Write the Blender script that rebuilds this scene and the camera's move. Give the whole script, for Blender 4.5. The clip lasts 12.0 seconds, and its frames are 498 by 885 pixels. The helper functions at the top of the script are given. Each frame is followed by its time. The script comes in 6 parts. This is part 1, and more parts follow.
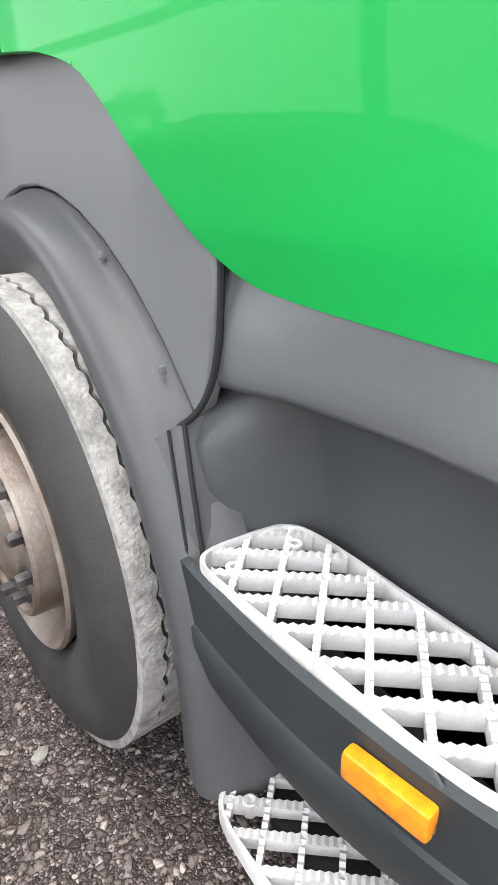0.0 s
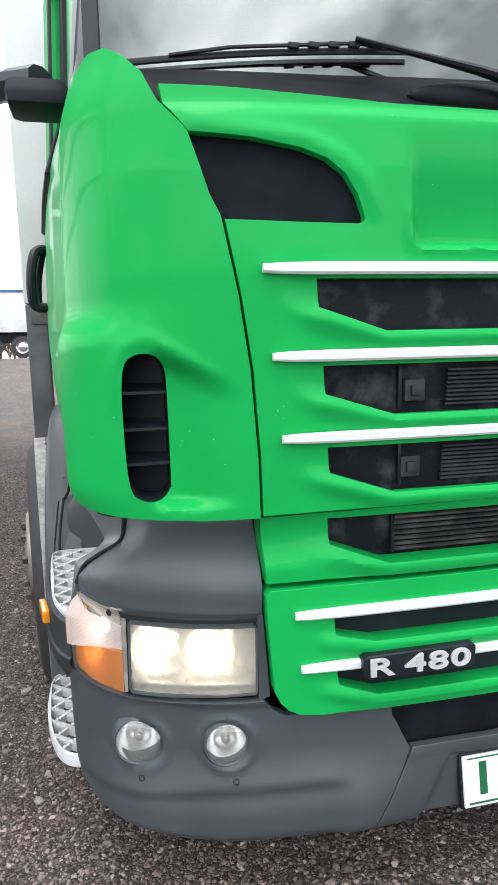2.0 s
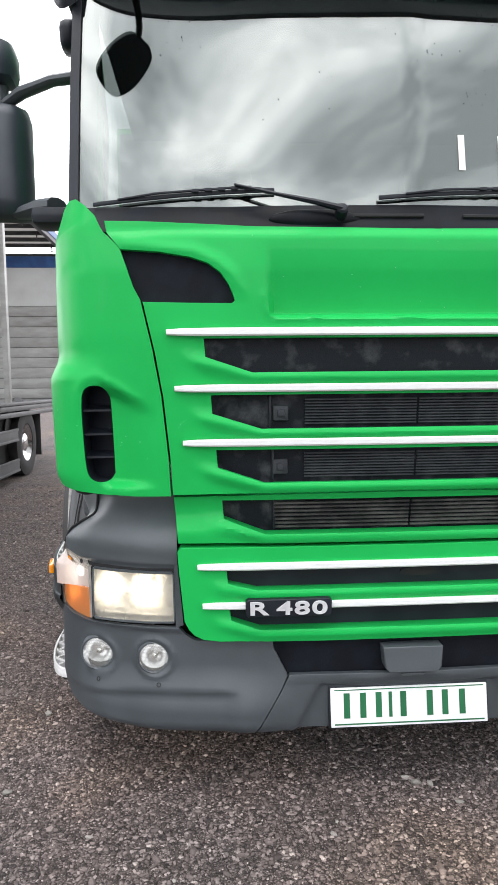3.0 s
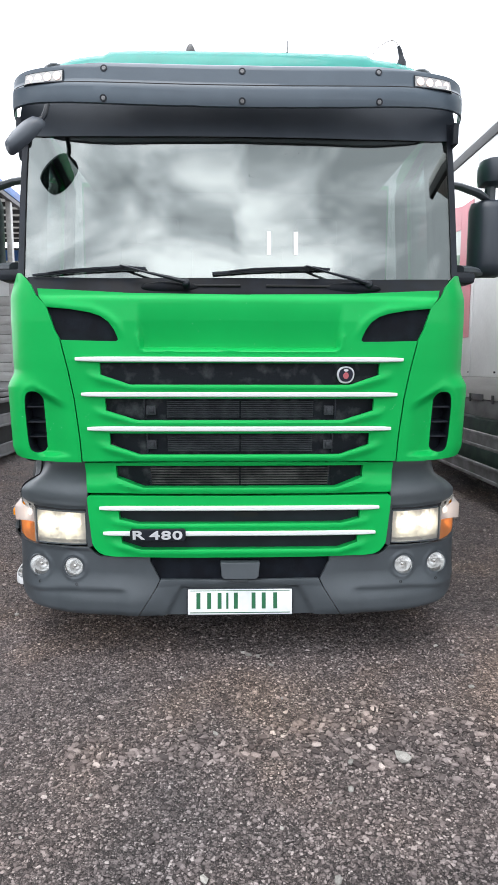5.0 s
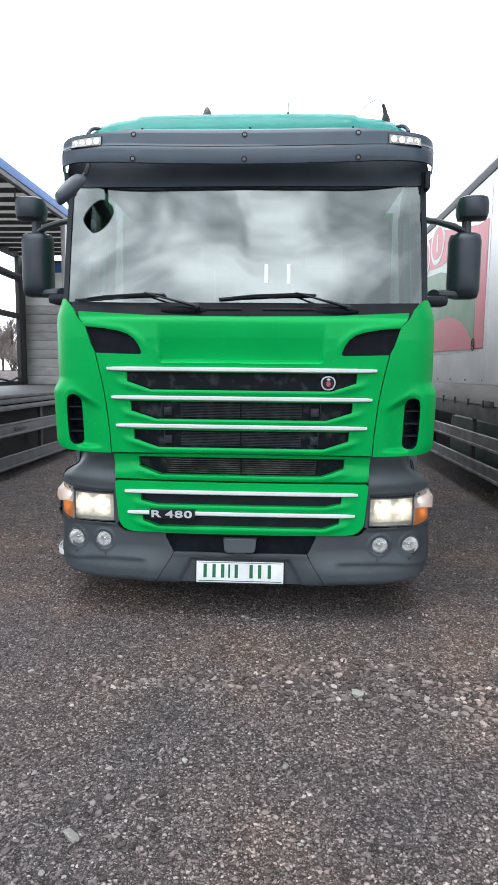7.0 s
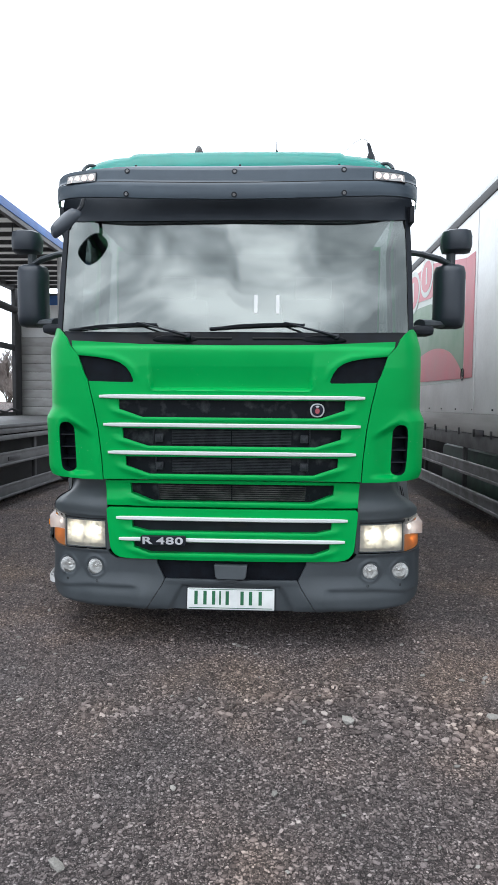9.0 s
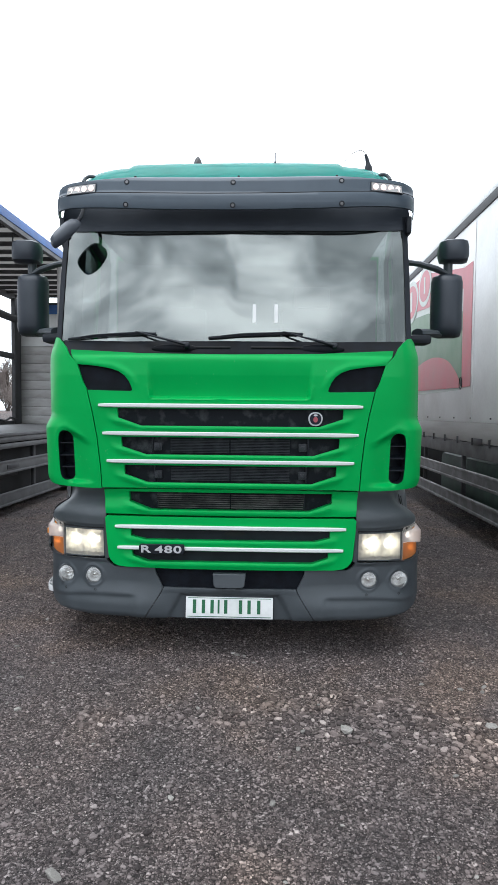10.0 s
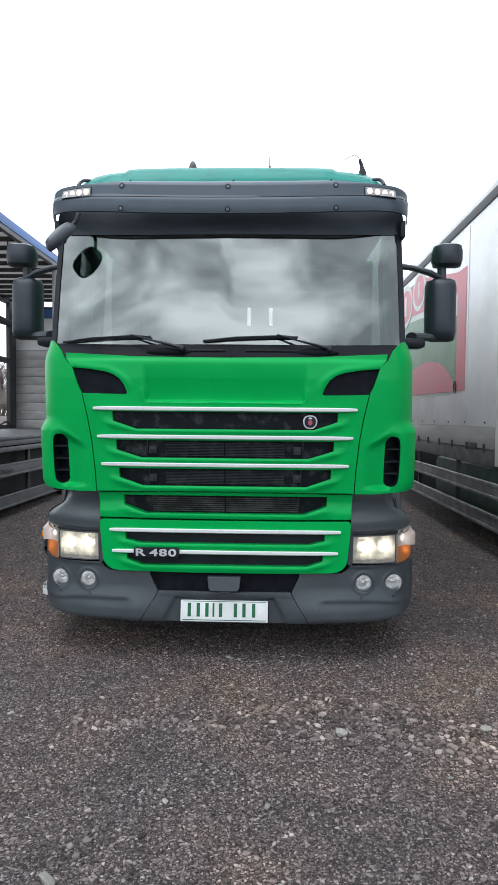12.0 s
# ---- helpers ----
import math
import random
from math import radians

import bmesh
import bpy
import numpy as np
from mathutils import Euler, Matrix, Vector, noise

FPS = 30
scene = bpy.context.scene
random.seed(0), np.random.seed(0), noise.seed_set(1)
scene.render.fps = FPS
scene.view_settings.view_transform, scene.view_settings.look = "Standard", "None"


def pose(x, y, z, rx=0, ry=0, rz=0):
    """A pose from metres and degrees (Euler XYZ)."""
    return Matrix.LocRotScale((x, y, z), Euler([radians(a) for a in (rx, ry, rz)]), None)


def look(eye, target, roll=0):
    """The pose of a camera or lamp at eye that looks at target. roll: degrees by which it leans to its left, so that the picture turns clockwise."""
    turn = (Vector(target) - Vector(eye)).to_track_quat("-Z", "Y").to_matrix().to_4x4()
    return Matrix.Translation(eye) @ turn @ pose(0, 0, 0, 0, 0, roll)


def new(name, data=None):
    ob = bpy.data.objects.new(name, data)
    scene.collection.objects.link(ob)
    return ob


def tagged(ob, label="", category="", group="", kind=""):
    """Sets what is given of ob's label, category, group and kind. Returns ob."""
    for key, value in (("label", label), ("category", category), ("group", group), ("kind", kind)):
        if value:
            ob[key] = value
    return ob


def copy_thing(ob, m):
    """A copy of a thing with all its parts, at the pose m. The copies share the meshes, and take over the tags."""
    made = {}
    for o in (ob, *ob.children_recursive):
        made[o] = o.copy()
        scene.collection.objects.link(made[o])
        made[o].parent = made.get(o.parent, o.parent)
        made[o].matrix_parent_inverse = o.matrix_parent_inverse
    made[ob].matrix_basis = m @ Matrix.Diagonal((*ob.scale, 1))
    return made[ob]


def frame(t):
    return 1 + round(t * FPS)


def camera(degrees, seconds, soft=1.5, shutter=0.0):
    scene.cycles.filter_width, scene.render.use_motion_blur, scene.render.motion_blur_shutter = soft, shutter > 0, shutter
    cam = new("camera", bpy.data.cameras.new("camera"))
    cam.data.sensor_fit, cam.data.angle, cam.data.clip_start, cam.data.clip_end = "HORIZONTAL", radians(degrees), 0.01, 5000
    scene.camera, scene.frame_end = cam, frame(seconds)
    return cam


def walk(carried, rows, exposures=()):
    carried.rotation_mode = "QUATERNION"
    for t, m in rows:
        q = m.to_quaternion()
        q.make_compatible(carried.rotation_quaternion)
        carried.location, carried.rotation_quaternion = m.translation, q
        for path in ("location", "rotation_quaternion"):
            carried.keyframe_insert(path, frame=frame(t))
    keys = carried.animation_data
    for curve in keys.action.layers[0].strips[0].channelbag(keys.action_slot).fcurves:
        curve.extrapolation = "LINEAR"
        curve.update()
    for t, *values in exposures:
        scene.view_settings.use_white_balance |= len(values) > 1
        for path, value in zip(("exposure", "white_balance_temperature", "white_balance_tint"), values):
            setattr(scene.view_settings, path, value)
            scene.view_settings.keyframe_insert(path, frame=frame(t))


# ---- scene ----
cam = camera(43.7, 12.0)
PATH = [
    (0, (-1.57, 0.199, 1.215), (-0.605, 1.754, 0.41), -1.3),
    (0.5, (-1.464, -0.145, 1.215), (-0.732, 1.533, 0.41), -1.9),
    (1, (-1.366, -0.556, 1.265), (-0.686, 1.149, 0.473), -2.5),
    (1.5, (-1.213, -0.869, 1.322), (-0.777, 1.017, 0.822), -1.9),
    (2, (-1.053, -1.235, 1.37), (-0.621, 0.696, 1.083), -1.5),
    (2.5, (-0.843, -1.579, 1.357), (-0.533, 0.389, 1.175), -1.2),
    (3, (-0.641, -1.919, 1.365), (-0.516, 0.069, 1.185), -0.6),
    (3.5, (-0.438, -2.221, 1.375), (-0.316, -0.235, 1.175), -0.4),
    (5.5, (0.038, -3.201, 1.504), (0.017, -1.216, 1.261), 0.6),
    (6, (0.117, -3.371, 1.489), (0.000, -1.386, 1.273), 0.5),
    (6.5, (0.187, -3.548, 1.492), (0.081, -1.562, 1.281), 0.5),
    (7, (0.22, -3.608, 1.51), (0.125, -1.623, 1.285), 0.6),
    (9, (0.25, -3.652, 1.488), (0.169, -1.658, 1.363), 0.5),
    (9.5, (0.249, -3.656, 1.492), (0.171, -1.66, 1.382), 0.5),
    (10, (0.255, -3.662, 1.488), (0.176, -1.666, 1.391), 0.5),
    (10.5, (0.253, -3.666, 1.481), (0.180, -1.669, 1.398), 0.5),
    (11, (0.252, -3.665, 1.487), (0.182, -1.668, 1.401), 0.5),
    (11.5, (0.258, -3.664, 1.479), (0.190, -1.666, 1.398), 0.4),
    (12, (0.258, -3.667, 1.479), (0.194, -1.67, 1.397), 0.5),
]
walk(cam, [(t, look(eye, target, roll)) for t, eye, target, roll in PATH],
     [(0, 1.40, 6660, 11.5), (0.5, 1.26, 6540, 11), (1, 1.15, 6420, 10.5), (1.5, 0.97, 6400, 10.5), (2, 0.77, 6420, 11), (2.5, 0.70, 6540, 12), (3.5, 0.76, 6560, 12.5), (5.5, 0.59, 6200, 10.5), (6.5, 0.45, 6120, 9.5), (7, 0.40, 6100, 9.5), (9, 0.21, 6100, 9.5), (10, 0.14, 6100, 9.5), (12, 0.09, 6100, 9.5)])

# ---- world and sun: a bright, closed cloud cover ----
world = bpy.data.worlds.new("sky")
scene.world = world
world.use_nodes = True
wn, wl = world.node_tree.nodes, world.node_tree.links
wn.clear()
w_out, w_bg = wn.new("ShaderNodeOutputWorld"), wn.new("ShaderNodeBackground")
w_sky = wn.new("ShaderNodeTexSky")
w_sky.sky_type, w_sky.sun_disc = "NISHITA", False
w_sky.sun_elevation, w_sky.sun_rotation = radians(74), radians(215)
w_gain = wn.new("ShaderNodeVectorMath")
w_gain.operation = "SCALE"
w_gain.inputs["Scale"].default_value = 0.10
w_co, w_map = wn.new("ShaderNodeTexCoord"), wn.new("ShaderNodeMapping")
w_map.inputs["Scale"].default_value = (1.15, 1.15, 4.6)
w_map.inputs["Location"].default_value = (0.35, 0.2, 0.1)
w_noise = wn.new("ShaderNodeTexNoise")
w_noise.inputs["Scale"].default_value, w_noise.inputs["Detail"].default_value = 1.5, 7
w_noise.inputs["Roughness"].default_value, w_noise.inputs["Distortion"].default_value = 0.52, 0.5
w_ramp = wn.new("ShaderNodeValToRGB")
w_ramp.color_ramp.elements[0].position, w_ramp.color_ramp.elements[0].color = 0.41, (0.40, 0.43, 0.45, 1)
w_ramp.color_ramp.elements[1].position, w_ramp.color_ramp.elements[1].color = 0.64, (1.66, 1.70, 1.73, 1)
w_mid = w_ramp.color_ramp.elements.new(0.505)
w_mid.color = (0.78, 0.82, 0.86, 1)
w_mix = wn.new("ShaderNodeMix")
w_mix.data_type = "RGBA"
w_mix.inputs[0].default_value = 0.93
wl.new(w_sky.outputs[0], w_gain.inputs[0])
wl.new(w_co.outputs["Generated"], w_map.inputs["Vector"])
wl.new(w_map.outputs[0], w_noise.inputs["Vector"])
wl.new(w_noise.outputs["Fac"], w_ramp.inputs["Fac"])
wl.new(w_gain.outputs[0], w_mix.inputs[6])
w_side, w_bright, w_veil = wn.new("ShaderNodeSeparateXYZ"), wn.new("ShaderNodeMapRange"), wn.new("ShaderNodeMix")
w_bright.inputs["From Min"].default_value, w_bright.inputs["From Max"].default_value = -0.35, 0.55
w_bright.inputs["To Max"].default_value = 0.9
w_veil.data_type = "RGBA"
w_veil.inputs[7].default_value = (1.36, 1.40, 1.45, 1)
wl.new(w_co.outputs["Generated"], w_side.inputs[0])
wl.new(w_side.outputs["Y"], w_bright.inputs["Value"])
wl.new(w_bright.outputs[0], w_veil.inputs[0])
w_low, w_grade = wn.new("ShaderNodeMapRange"), wn.new("ShaderNodeVectorMath")
w_low.inputs["From Min"].default_value, w_low.inputs["From Max"].default_value = 0.0, 0.45
w_low.inputs["To Min"].default_value, w_low.inputs["To Max"].default_value = 0.66, 1.14
w_grade.operation = "SCALE"
wl.new(w_side.outputs["Z"], w_low.inputs["Value"])
wl.new(w_ramp.outputs["Color"], w_grade.inputs[0])
wl.new(w_low.outputs[0], w_grade.inputs["Scale"])
wl.new(w_grade.outputs[0], w_veil.inputs[6])
wl.new(w_veil.outputs[2], w_mix.inputs[7])
wl.new(w_mix.outputs[2], w_bg.inputs["Color"])
w_bg.inputs["Strength"].default_value = 1.6
wl.new(w_bg.outputs[0], w_out.inputs["Surface"])

sun = new("sun", bpy.data.lights.new("sun", "SUN"))
sun.data.energy, sun.data.angle, sun.data.color = 0.9, radians(35), (1.0, 0.97, 0.93)
sun.matrix_world = look((-1.64, -2.35, 10), (0, 0, 0))


# ---- materials ----
def material(name, color, rough=0.5, metal=0.0, dark=None, scale=6.0, spread=(0.42, 0.62), fine=90.0, fine_amount=0.12, bump=0.0,
             bump_scale=120.0, coat=0.0, spec=0.5, rough_var=0.08, stretch=(1, 1, 1), random_shade=0.0, ribs=0.0):
    """A surface with stains at one scale, grain at another, uneven gloss and fine relief."""
    m = bpy.data.materials.new(name)
    m.use_nodes = True
    n, l = m.node_tree.nodes, m.node_tree.links
    b = n["Principled BSDF"]
    co, mp = n.new("ShaderNodeTexCoord"), n.new("ShaderNodeMapping")
    mp.inputs["Scale"].default_value = stretch
    l.new(co.outputs["Object"], mp.inputs["Vector"])
    big, small = n.new("ShaderNodeTexNoise"), n.new("ShaderNodeTexNoise")
    big.inputs["Scale"].default_value, big.inputs["Detail"].default_value = scale, 6
    small.inputs["Scale"].default_value, small.inputs["Detail"].default_value = fine, 4
    for t in (big, small):
        l.new(mp.outputs[0], t.inputs["Vector"])
    span = n.new("ShaderNodeMapRange")
    span.inputs["From Min"].default_value, span.inputs["From Max"].default_value = spread
    l.new(big.outputs["Fac"], span.inputs["Value"])
    mix = n.new("ShaderNodeMix")
    mix.data_type = "RGBA"
    dark = dark or tuple(c * 0.85 for c in color)
    mix.inputs[6].default_value, mix.inputs[7].default_value = (*dark, 1), (*color, 1)
    l.new(span.outputs[0], mix.inputs[0])
    grain = n.new("ShaderNodeMapRange")
    grain.inputs["To Min"].default_value, grain.inputs["To Max"].default_value = 1 - fine_amount, 1 + fine_amount
    l.new(small.outputs["Fac"], grain.inputs["Value"])
    mul = n.new("ShaderNodeVectorMath")
    mul.operation = "SCALE"
    l.new(mix.outputs[2], mul.inputs[0])
    l.new(grain.outputs[0], mul.inputs["Scale"])
    last = mul.outputs[0]
    if random_shade:
        info, rr, mul2 = n.new("ShaderNodeObjectInfo"), n.new("ShaderNodeMapRange"), n.new("ShaderNodeVectorMath")
        rr.inputs["To Min"].default_value, rr.inputs["To Max"].default_value = 1 - random_shade, 1 + random_shade
        mul2.operation = "SCALE"
        l.new(info.outputs["Random"], rr.inputs["Value"])
        l.new(last, mul2.inputs[0])
        l.new(rr.outputs[0], mul2.inputs["Scale"])
        last = mul2.outputs[0]
    l.new(last, b.inputs["Base Color"])
    rv = n.new("ShaderNodeMapRange")
    rv.inputs["To Min"].default_value, rv.inputs["To Max"].default_value = max(rough - rough_var, 0), min(rough + rough_var, 1)
    l.new(big.outputs["Fac"], rv.inputs["Value"])
    l.new(rv.outputs[0], b.inputs["Roughness"])
    b.inputs["Metallic"].default_value = metal
    b.inputs["Coat Weight"].default_value, b.inputs["Coat Roughness"].default_value = coat, 0.035
    b.inputs["Specular IOR Level"].default_value = spec
    if bump:
        rel, bp = n.new("ShaderNodeTexNoise"), n.new("ShaderNodeBump")
        rel.inputs["Scale"].default_value, rel.inputs["Detail"].default_value = bump_scale, 5
        l.new(mp.outputs[0], rel.inputs["Vector"])
        bp.inputs["Strength"].default_value, bp.inputs["Distance"].default_value = bump, 0.01
        l.new(rel.outputs["Fac"], bp.inputs["Height"])
        l.new(bp.outputs[0], b.inputs["Normal"])
    if ribs:
        wave, wb = n.new("ShaderNodeTexWave"), n.new("ShaderNodeBump")
        wave.inputs["Scale"].default_value = ribs / 6.28
        l.new(co.outputs["Object"], wave.inputs["Vector"])
        wave.bands_direction = "Z"
        wb.inputs["Strength"].default_value, wb.inputs["Distance"].default_value = 0.2, 0.002
        l.new(wave.outputs["Fac"], wb.inputs["Height"])
        l.new(wb.outputs[0], b.inputs["Normal"])
        l.new(wb.outputs[0], b.inputs["Coat Normal"])
    return m


def glass(name, tint, gloss_part=(0.06, 0.6), rough=0.0, haze=0.0, blur=0.0):
    """A thin pane: clear to look through, mirror-like by its angle."""
    m = bpy.data.materials.new(name)
    m.use_nodes = True
    n, l = m.node_tree.nodes, m.node_tree.links
    n.clear()
    out, mix = n.new("ShaderNodeOutputMaterial"), n.new("ShaderNodeMixShader")
    clear, gloss, fres = n.new("ShaderNodeBsdfTransparent"), n.new("ShaderNodeBsdfGlossy"), n.new("ShaderNodeMapRange")
    facing = n.new("ShaderNodeLayerWeight")
    facing.inputs["Blend"].default_value = 0.35
    fres.inputs["To Min"].default_value, fres.inputs["To Max"].default_value = gloss_part
    l.new(facing.outputs["Facing"], fres.inputs["Value"])
    if blur:
        clear = n.new("ShaderNodeBsdfRefraction")
        clear.inputs["Roughness"].default_value, clear.inputs["IOR"].default_value = blur, 1.25
        co, prism_, rel = n.new("ShaderNodeTexCoord"), n.new("ShaderNodeTexVoronoi"), n.new("ShaderNodeBump")
        prism_.inputs["Scale"].default_value = 26
        rel.inputs["Strength"].default_value, rel.inputs["Distance"].default_value = 0.9, 0.02
        l.new(co.outputs["Object"], prism_.inputs["Vector"])
        l.new(prism_.outputs["Distance"], rel.inputs["Height"])
        l.new(rel.outputs[0], clear.inputs["Normal"])
    clear.inputs["Color"].default_value = (*tint, 1)
    gloss.inputs["Roughness"].default_value = rough
    l.new(fres.outputs[0], mix.inputs[0])
    under = clear
    if haze:
        dull, under = n.new("ShaderNodeBsdfDiffuse"), n.new("ShaderNodeMixShader")
        dull.inputs["Color"].default_value = (0.9, 0.87, 0.78, 1)
        under.inputs[0].default_value = haze
        l.new(clear.outputs[0], under.inputs[1])
        if blur:
            glow, body = n.new("ShaderNodeBsdfTranslucent"), n.new("ShaderNodeMixShader")
            glow.inputs["Color"].default_value = (1, 0.97, 0.9, 1)
            body.inputs[0].default_value = 0.6
            l.new(dull.outputs[0], body.inputs[1])
            l.new(glow.outputs[0], body.inputs[2])
            dull = body
        l.new(dull.outputs[0], under.inputs[2])
    l.new(under.outputs[0], mix.inputs[1])
    l.new(gloss.outputs[0], mix.inputs[2])
    l.new(mix.outputs[0], out.inputs["Surface"])
    return m


def ribbed(name, tint, haze):
    """A tinted plastic lens with fine level ribs."""
    m = bpy.data.materials.new(name)
    m.use_nodes = True
    n, l = m.node_tree.nodes, m.node_tree.links
    n.clear()
    out, top, under = n.new("ShaderNodeOutputMaterial"), n.new("ShaderNodeMixShader"), n.new("ShaderNodeMixShader")
    through_, dull, gloss, edge = n.new("ShaderNodeBsdfTransparent"), n.new("ShaderNodeBsdfDiffuse"), n.new("ShaderNodeBsdfGlossy"), n.new("ShaderNodeMapRange")
    facing = n.new("ShaderNodeLayerWeight")
    facing.inputs["Blend"].default_value = 0.35
    edge.inputs["To Min"].default_value, edge.inputs["To Max"].default_value = 0.04, 0.4
    l.new(facing.outputs["Facing"], edge.inputs["Value"])
    co, wave, rel = n.new("ShaderNodeTexCoord"), n.new("ShaderNodeTexWave"), n.new("ShaderNodeBump")
    wave.bands_direction = "Z"
    wave.inputs["Scale"].default_value, wave.inputs["Distortion"].default_value = 95, 0.3
    rel.inputs["Strength"].default_value, rel.inputs["Distance"].default_value = 0.3, 0.003
    l.new(co.outputs["Object"], wave.inputs["Vector"])
    l.new(wave.outputs["Fac"], rel.inputs["Height"])
    for b in (dull, gloss):
        l.new(rel.outputs[0], b.inputs["Normal"])
    glow, body = n.new("ShaderNodeBsdfTranslucent"), n.new("ShaderNodeMixShader")
    glow.inputs["Color"].default_value = (*tint, 1)
    body.inputs[0].default_value = 0.5
    l.new(dull.outputs[0], body.inputs[1])
    l.new(glow.outputs[0], body.inputs[2])
    through_.inputs["Color"].default_value = (*tint, 1)
    dull.inputs["Color"].default_value = (tint[0] * .8, tint[1] * .76, tint[2] * .76, 1)
    gloss.inputs["Roughness"].default_value = 0.12
    under.inputs[0].default_value = haze
    l.new(through_.outputs[0], under.inputs[1])
    l.new(body.outputs[0], under.inputs[2])
    l.new(edge.outputs[0], top.inputs[0])
    l.new(under.outputs[0], top.inputs[1])
    l.new(gloss.outputs[0], top.inputs[2])
    l.new(top.outputs[0], out.inputs["Surface"])
    return m


def lit(name, color, power):
    m = bpy.data.materials.new(name)
    m.use_nodes = True
    b = m.node_tree.nodes["Principled BSDF"]
    b.inputs["Base Color"].default_value = (*color, 1)
    b.inputs["Emission Color"].default_value, b.inputs["Emission Strength"].default_value = (*color, 1), power
    return m


GREEN = material("green_paint", (0.007, 0.395, 0.080), 0.45, dark=(0.006, 0.368, 0.073), spec=0.12, coat=0.15, scale=3, fine=400, fine_amount=0.03, bump=0.02, bump_scale=9, rough_var=0.05)
TEAL = material("roof_paint", (0.045, 0.50, 0.42), 0.30, dark=(0.04, 0.46, 0.385), coat=0.4, scale=4, fine=200, fine_amount=0.05)
GREY = material("grey_plastic", (0.058, 0.068, 0.076), 0.45, dark=(0.049, 0.058, 0.065), scale=5, fine=260, fine_amount=0.12, bump=0.06, bump_scale=700)
GREY3 = material("slate_plastic", (0.076, 0.088, 0.095), 0.42, dark=(0.065, 0.076, 0.082), scale=5, fine=260, fine_amount=0.12, bump=0.06, bump_scale=700)
FADED = material("faded_plastic", (0.175, 0.181, 0.190), 0.33, dark=(0.15, 0.155, 0.163), spread=(0.2, 0.8), scale=5, fine=260, fine_amount=0.12, bump=0.06, bump_scale=700)
GREY2 = material("pale_plastic", (0.150, 0.160, 0.166), 0.36, dark=(0.13, 0.14, 0.146), spread=(0.2, 0.8), rough_var=0.03, scale=5, fine=260, fine_amount=0.12, bump=0.06, bump_scale=700)
BLACK = material("black_plastic", (0.0145, 0.018, 0.025), 0.42, spec=0.28, dark=(0.0095, 0.012, 0.017), scale=7, fine=300, fine_amount=0.2, bump=0.05, bump_scale=600)
VISORM = material("visor_plastic", (0.055, 0.077, 0.099), 0.36, dark=(0.047, 0.066, 0.086), scale=5, fine=260, fine_amount=0.1, bump=0.05, bump_scale=700)
MIRRORM = material("mirror_plastic", (0.030, 0.038, 0.050), 0.4, dark=(0.025, 0.032, 0.043), scale=5, fine=260, fine_amount=0.1, bump=0.05, bump_scale=700)
COWL = material("cowl_black", (0.0055, 0.0075, 0.0115), 0.45, spec=0.12, dark=(0.0028, 0.0036, 0.0053), scale=9, fine=200, fine_amount=0.3)
MESH = material("black_mesh", (0.011, 0.014, 0.020), 0.55, spec=0.12, dark=(0.008, 0.009, 0.013), scale=14, fine=500, fine_amount=0.5, bump=0.5, bump_scale=900)
DUSTY = material("dusty_black", (0.068, 0.073, 0.078), 0.55, spec=0.15, dark=(0.0095, 0.0115, 0.0155), scale=16, spread=(0.52, 0.8), fine=160, fine_amount=0.35, bump=0.15, bump_scale=300)
SLATM = material("dusty_slat", (0.040, 0.044, 0.050), 0.5, spec=0.3, dark=(0.022, 0.025, 0.03), scale=16, fine=160, fine_amount=0.3)
FINS = material("radiator_fins", (0.085, 0.083, 0.08), 0.5, metal=0.4, dark=(0.03, 0.03, 0.03), scale=12, fine=300, fine_amount=0.3, bump=0.2)
# near-black for dark parts, and for sheets that stand in for underbody shade
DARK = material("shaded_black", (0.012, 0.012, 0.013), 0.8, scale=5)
WHITE = material("white_strip", (0.74, 0.76, 0.75), 0.35, dark=(0.70, 0.72, 0.70), scale=22, spread=(0.3, 0.45), fine=200, fine_amount=0.06)
TREAD = material("aluminium_tread", (0.60, 0.60, 0.60), 0.5, dark=(0.46, 0.455, 0.44), scale=14, spread=(0.3, 0.55), fine=180, fine_amount=0.1, bump=0.15, bump_scale=300)
CHROME = material("bright_metal", (0.78, 0.78, 0.78), 0.16, metal=1.0, scale=10, fine_amount=0.04)
STEEL = material("worn_steel", (0.34, 0.30, 0.27), 0.5, metal=0.5, dark=(0.20, 0.15, 0.12), scale=9, spread=(0.35, 0.65), fine=90, fine_amount=0.2, bump=0.2)
NUTS = material("dark_nut", (0.12, 0.12, 0.12), 0.5, metal=0.6, dark=(0.06, 0.05, 0.05), scale=30)
TYRE = material("tyre_rubber", (0.045, 0.043, 0.043), 0.75, dark=(0.03, 0.029, 0.03), scale=7, fine=120, fine_amount=0.2, bump=0.2, bump_scale=200)
TREADR = material("dusty_tread", (0.40, 0.39, 0.37), 0.9, dark=(0.20, 0.195, 0.185), scale=28, spread=(0.3, 0.6), fine=140, fine_amount=0.3, bump=0.6, bump_scale=120)
AMBER2 = material("marker_amber", (0.9, 0.34, 0.01), 0.15, dark=(0.8, 0.26, 0.01), scale=60, fine=500, fine_amount=0.2, coat=0.8)
LENS_HAZE = glass("hazed_lamp_glass", (0.97, 0.97, 0.95), (0.10, 0.6), 0.05, 0.12)
LENS_WORN = glass("worn_lamp_glass", (0.97, 0.95, 0.90), (0.06, 0.5), 0.08, 0.32, 0.45)
RIBBED = ribbed("ribbed_lens", (0.97, 0.93, 0.90), 0.52)
AMBER_LENS = ribbed("amber_ribbed_lens", (0.95, 0.49, 0.18), 0.66)
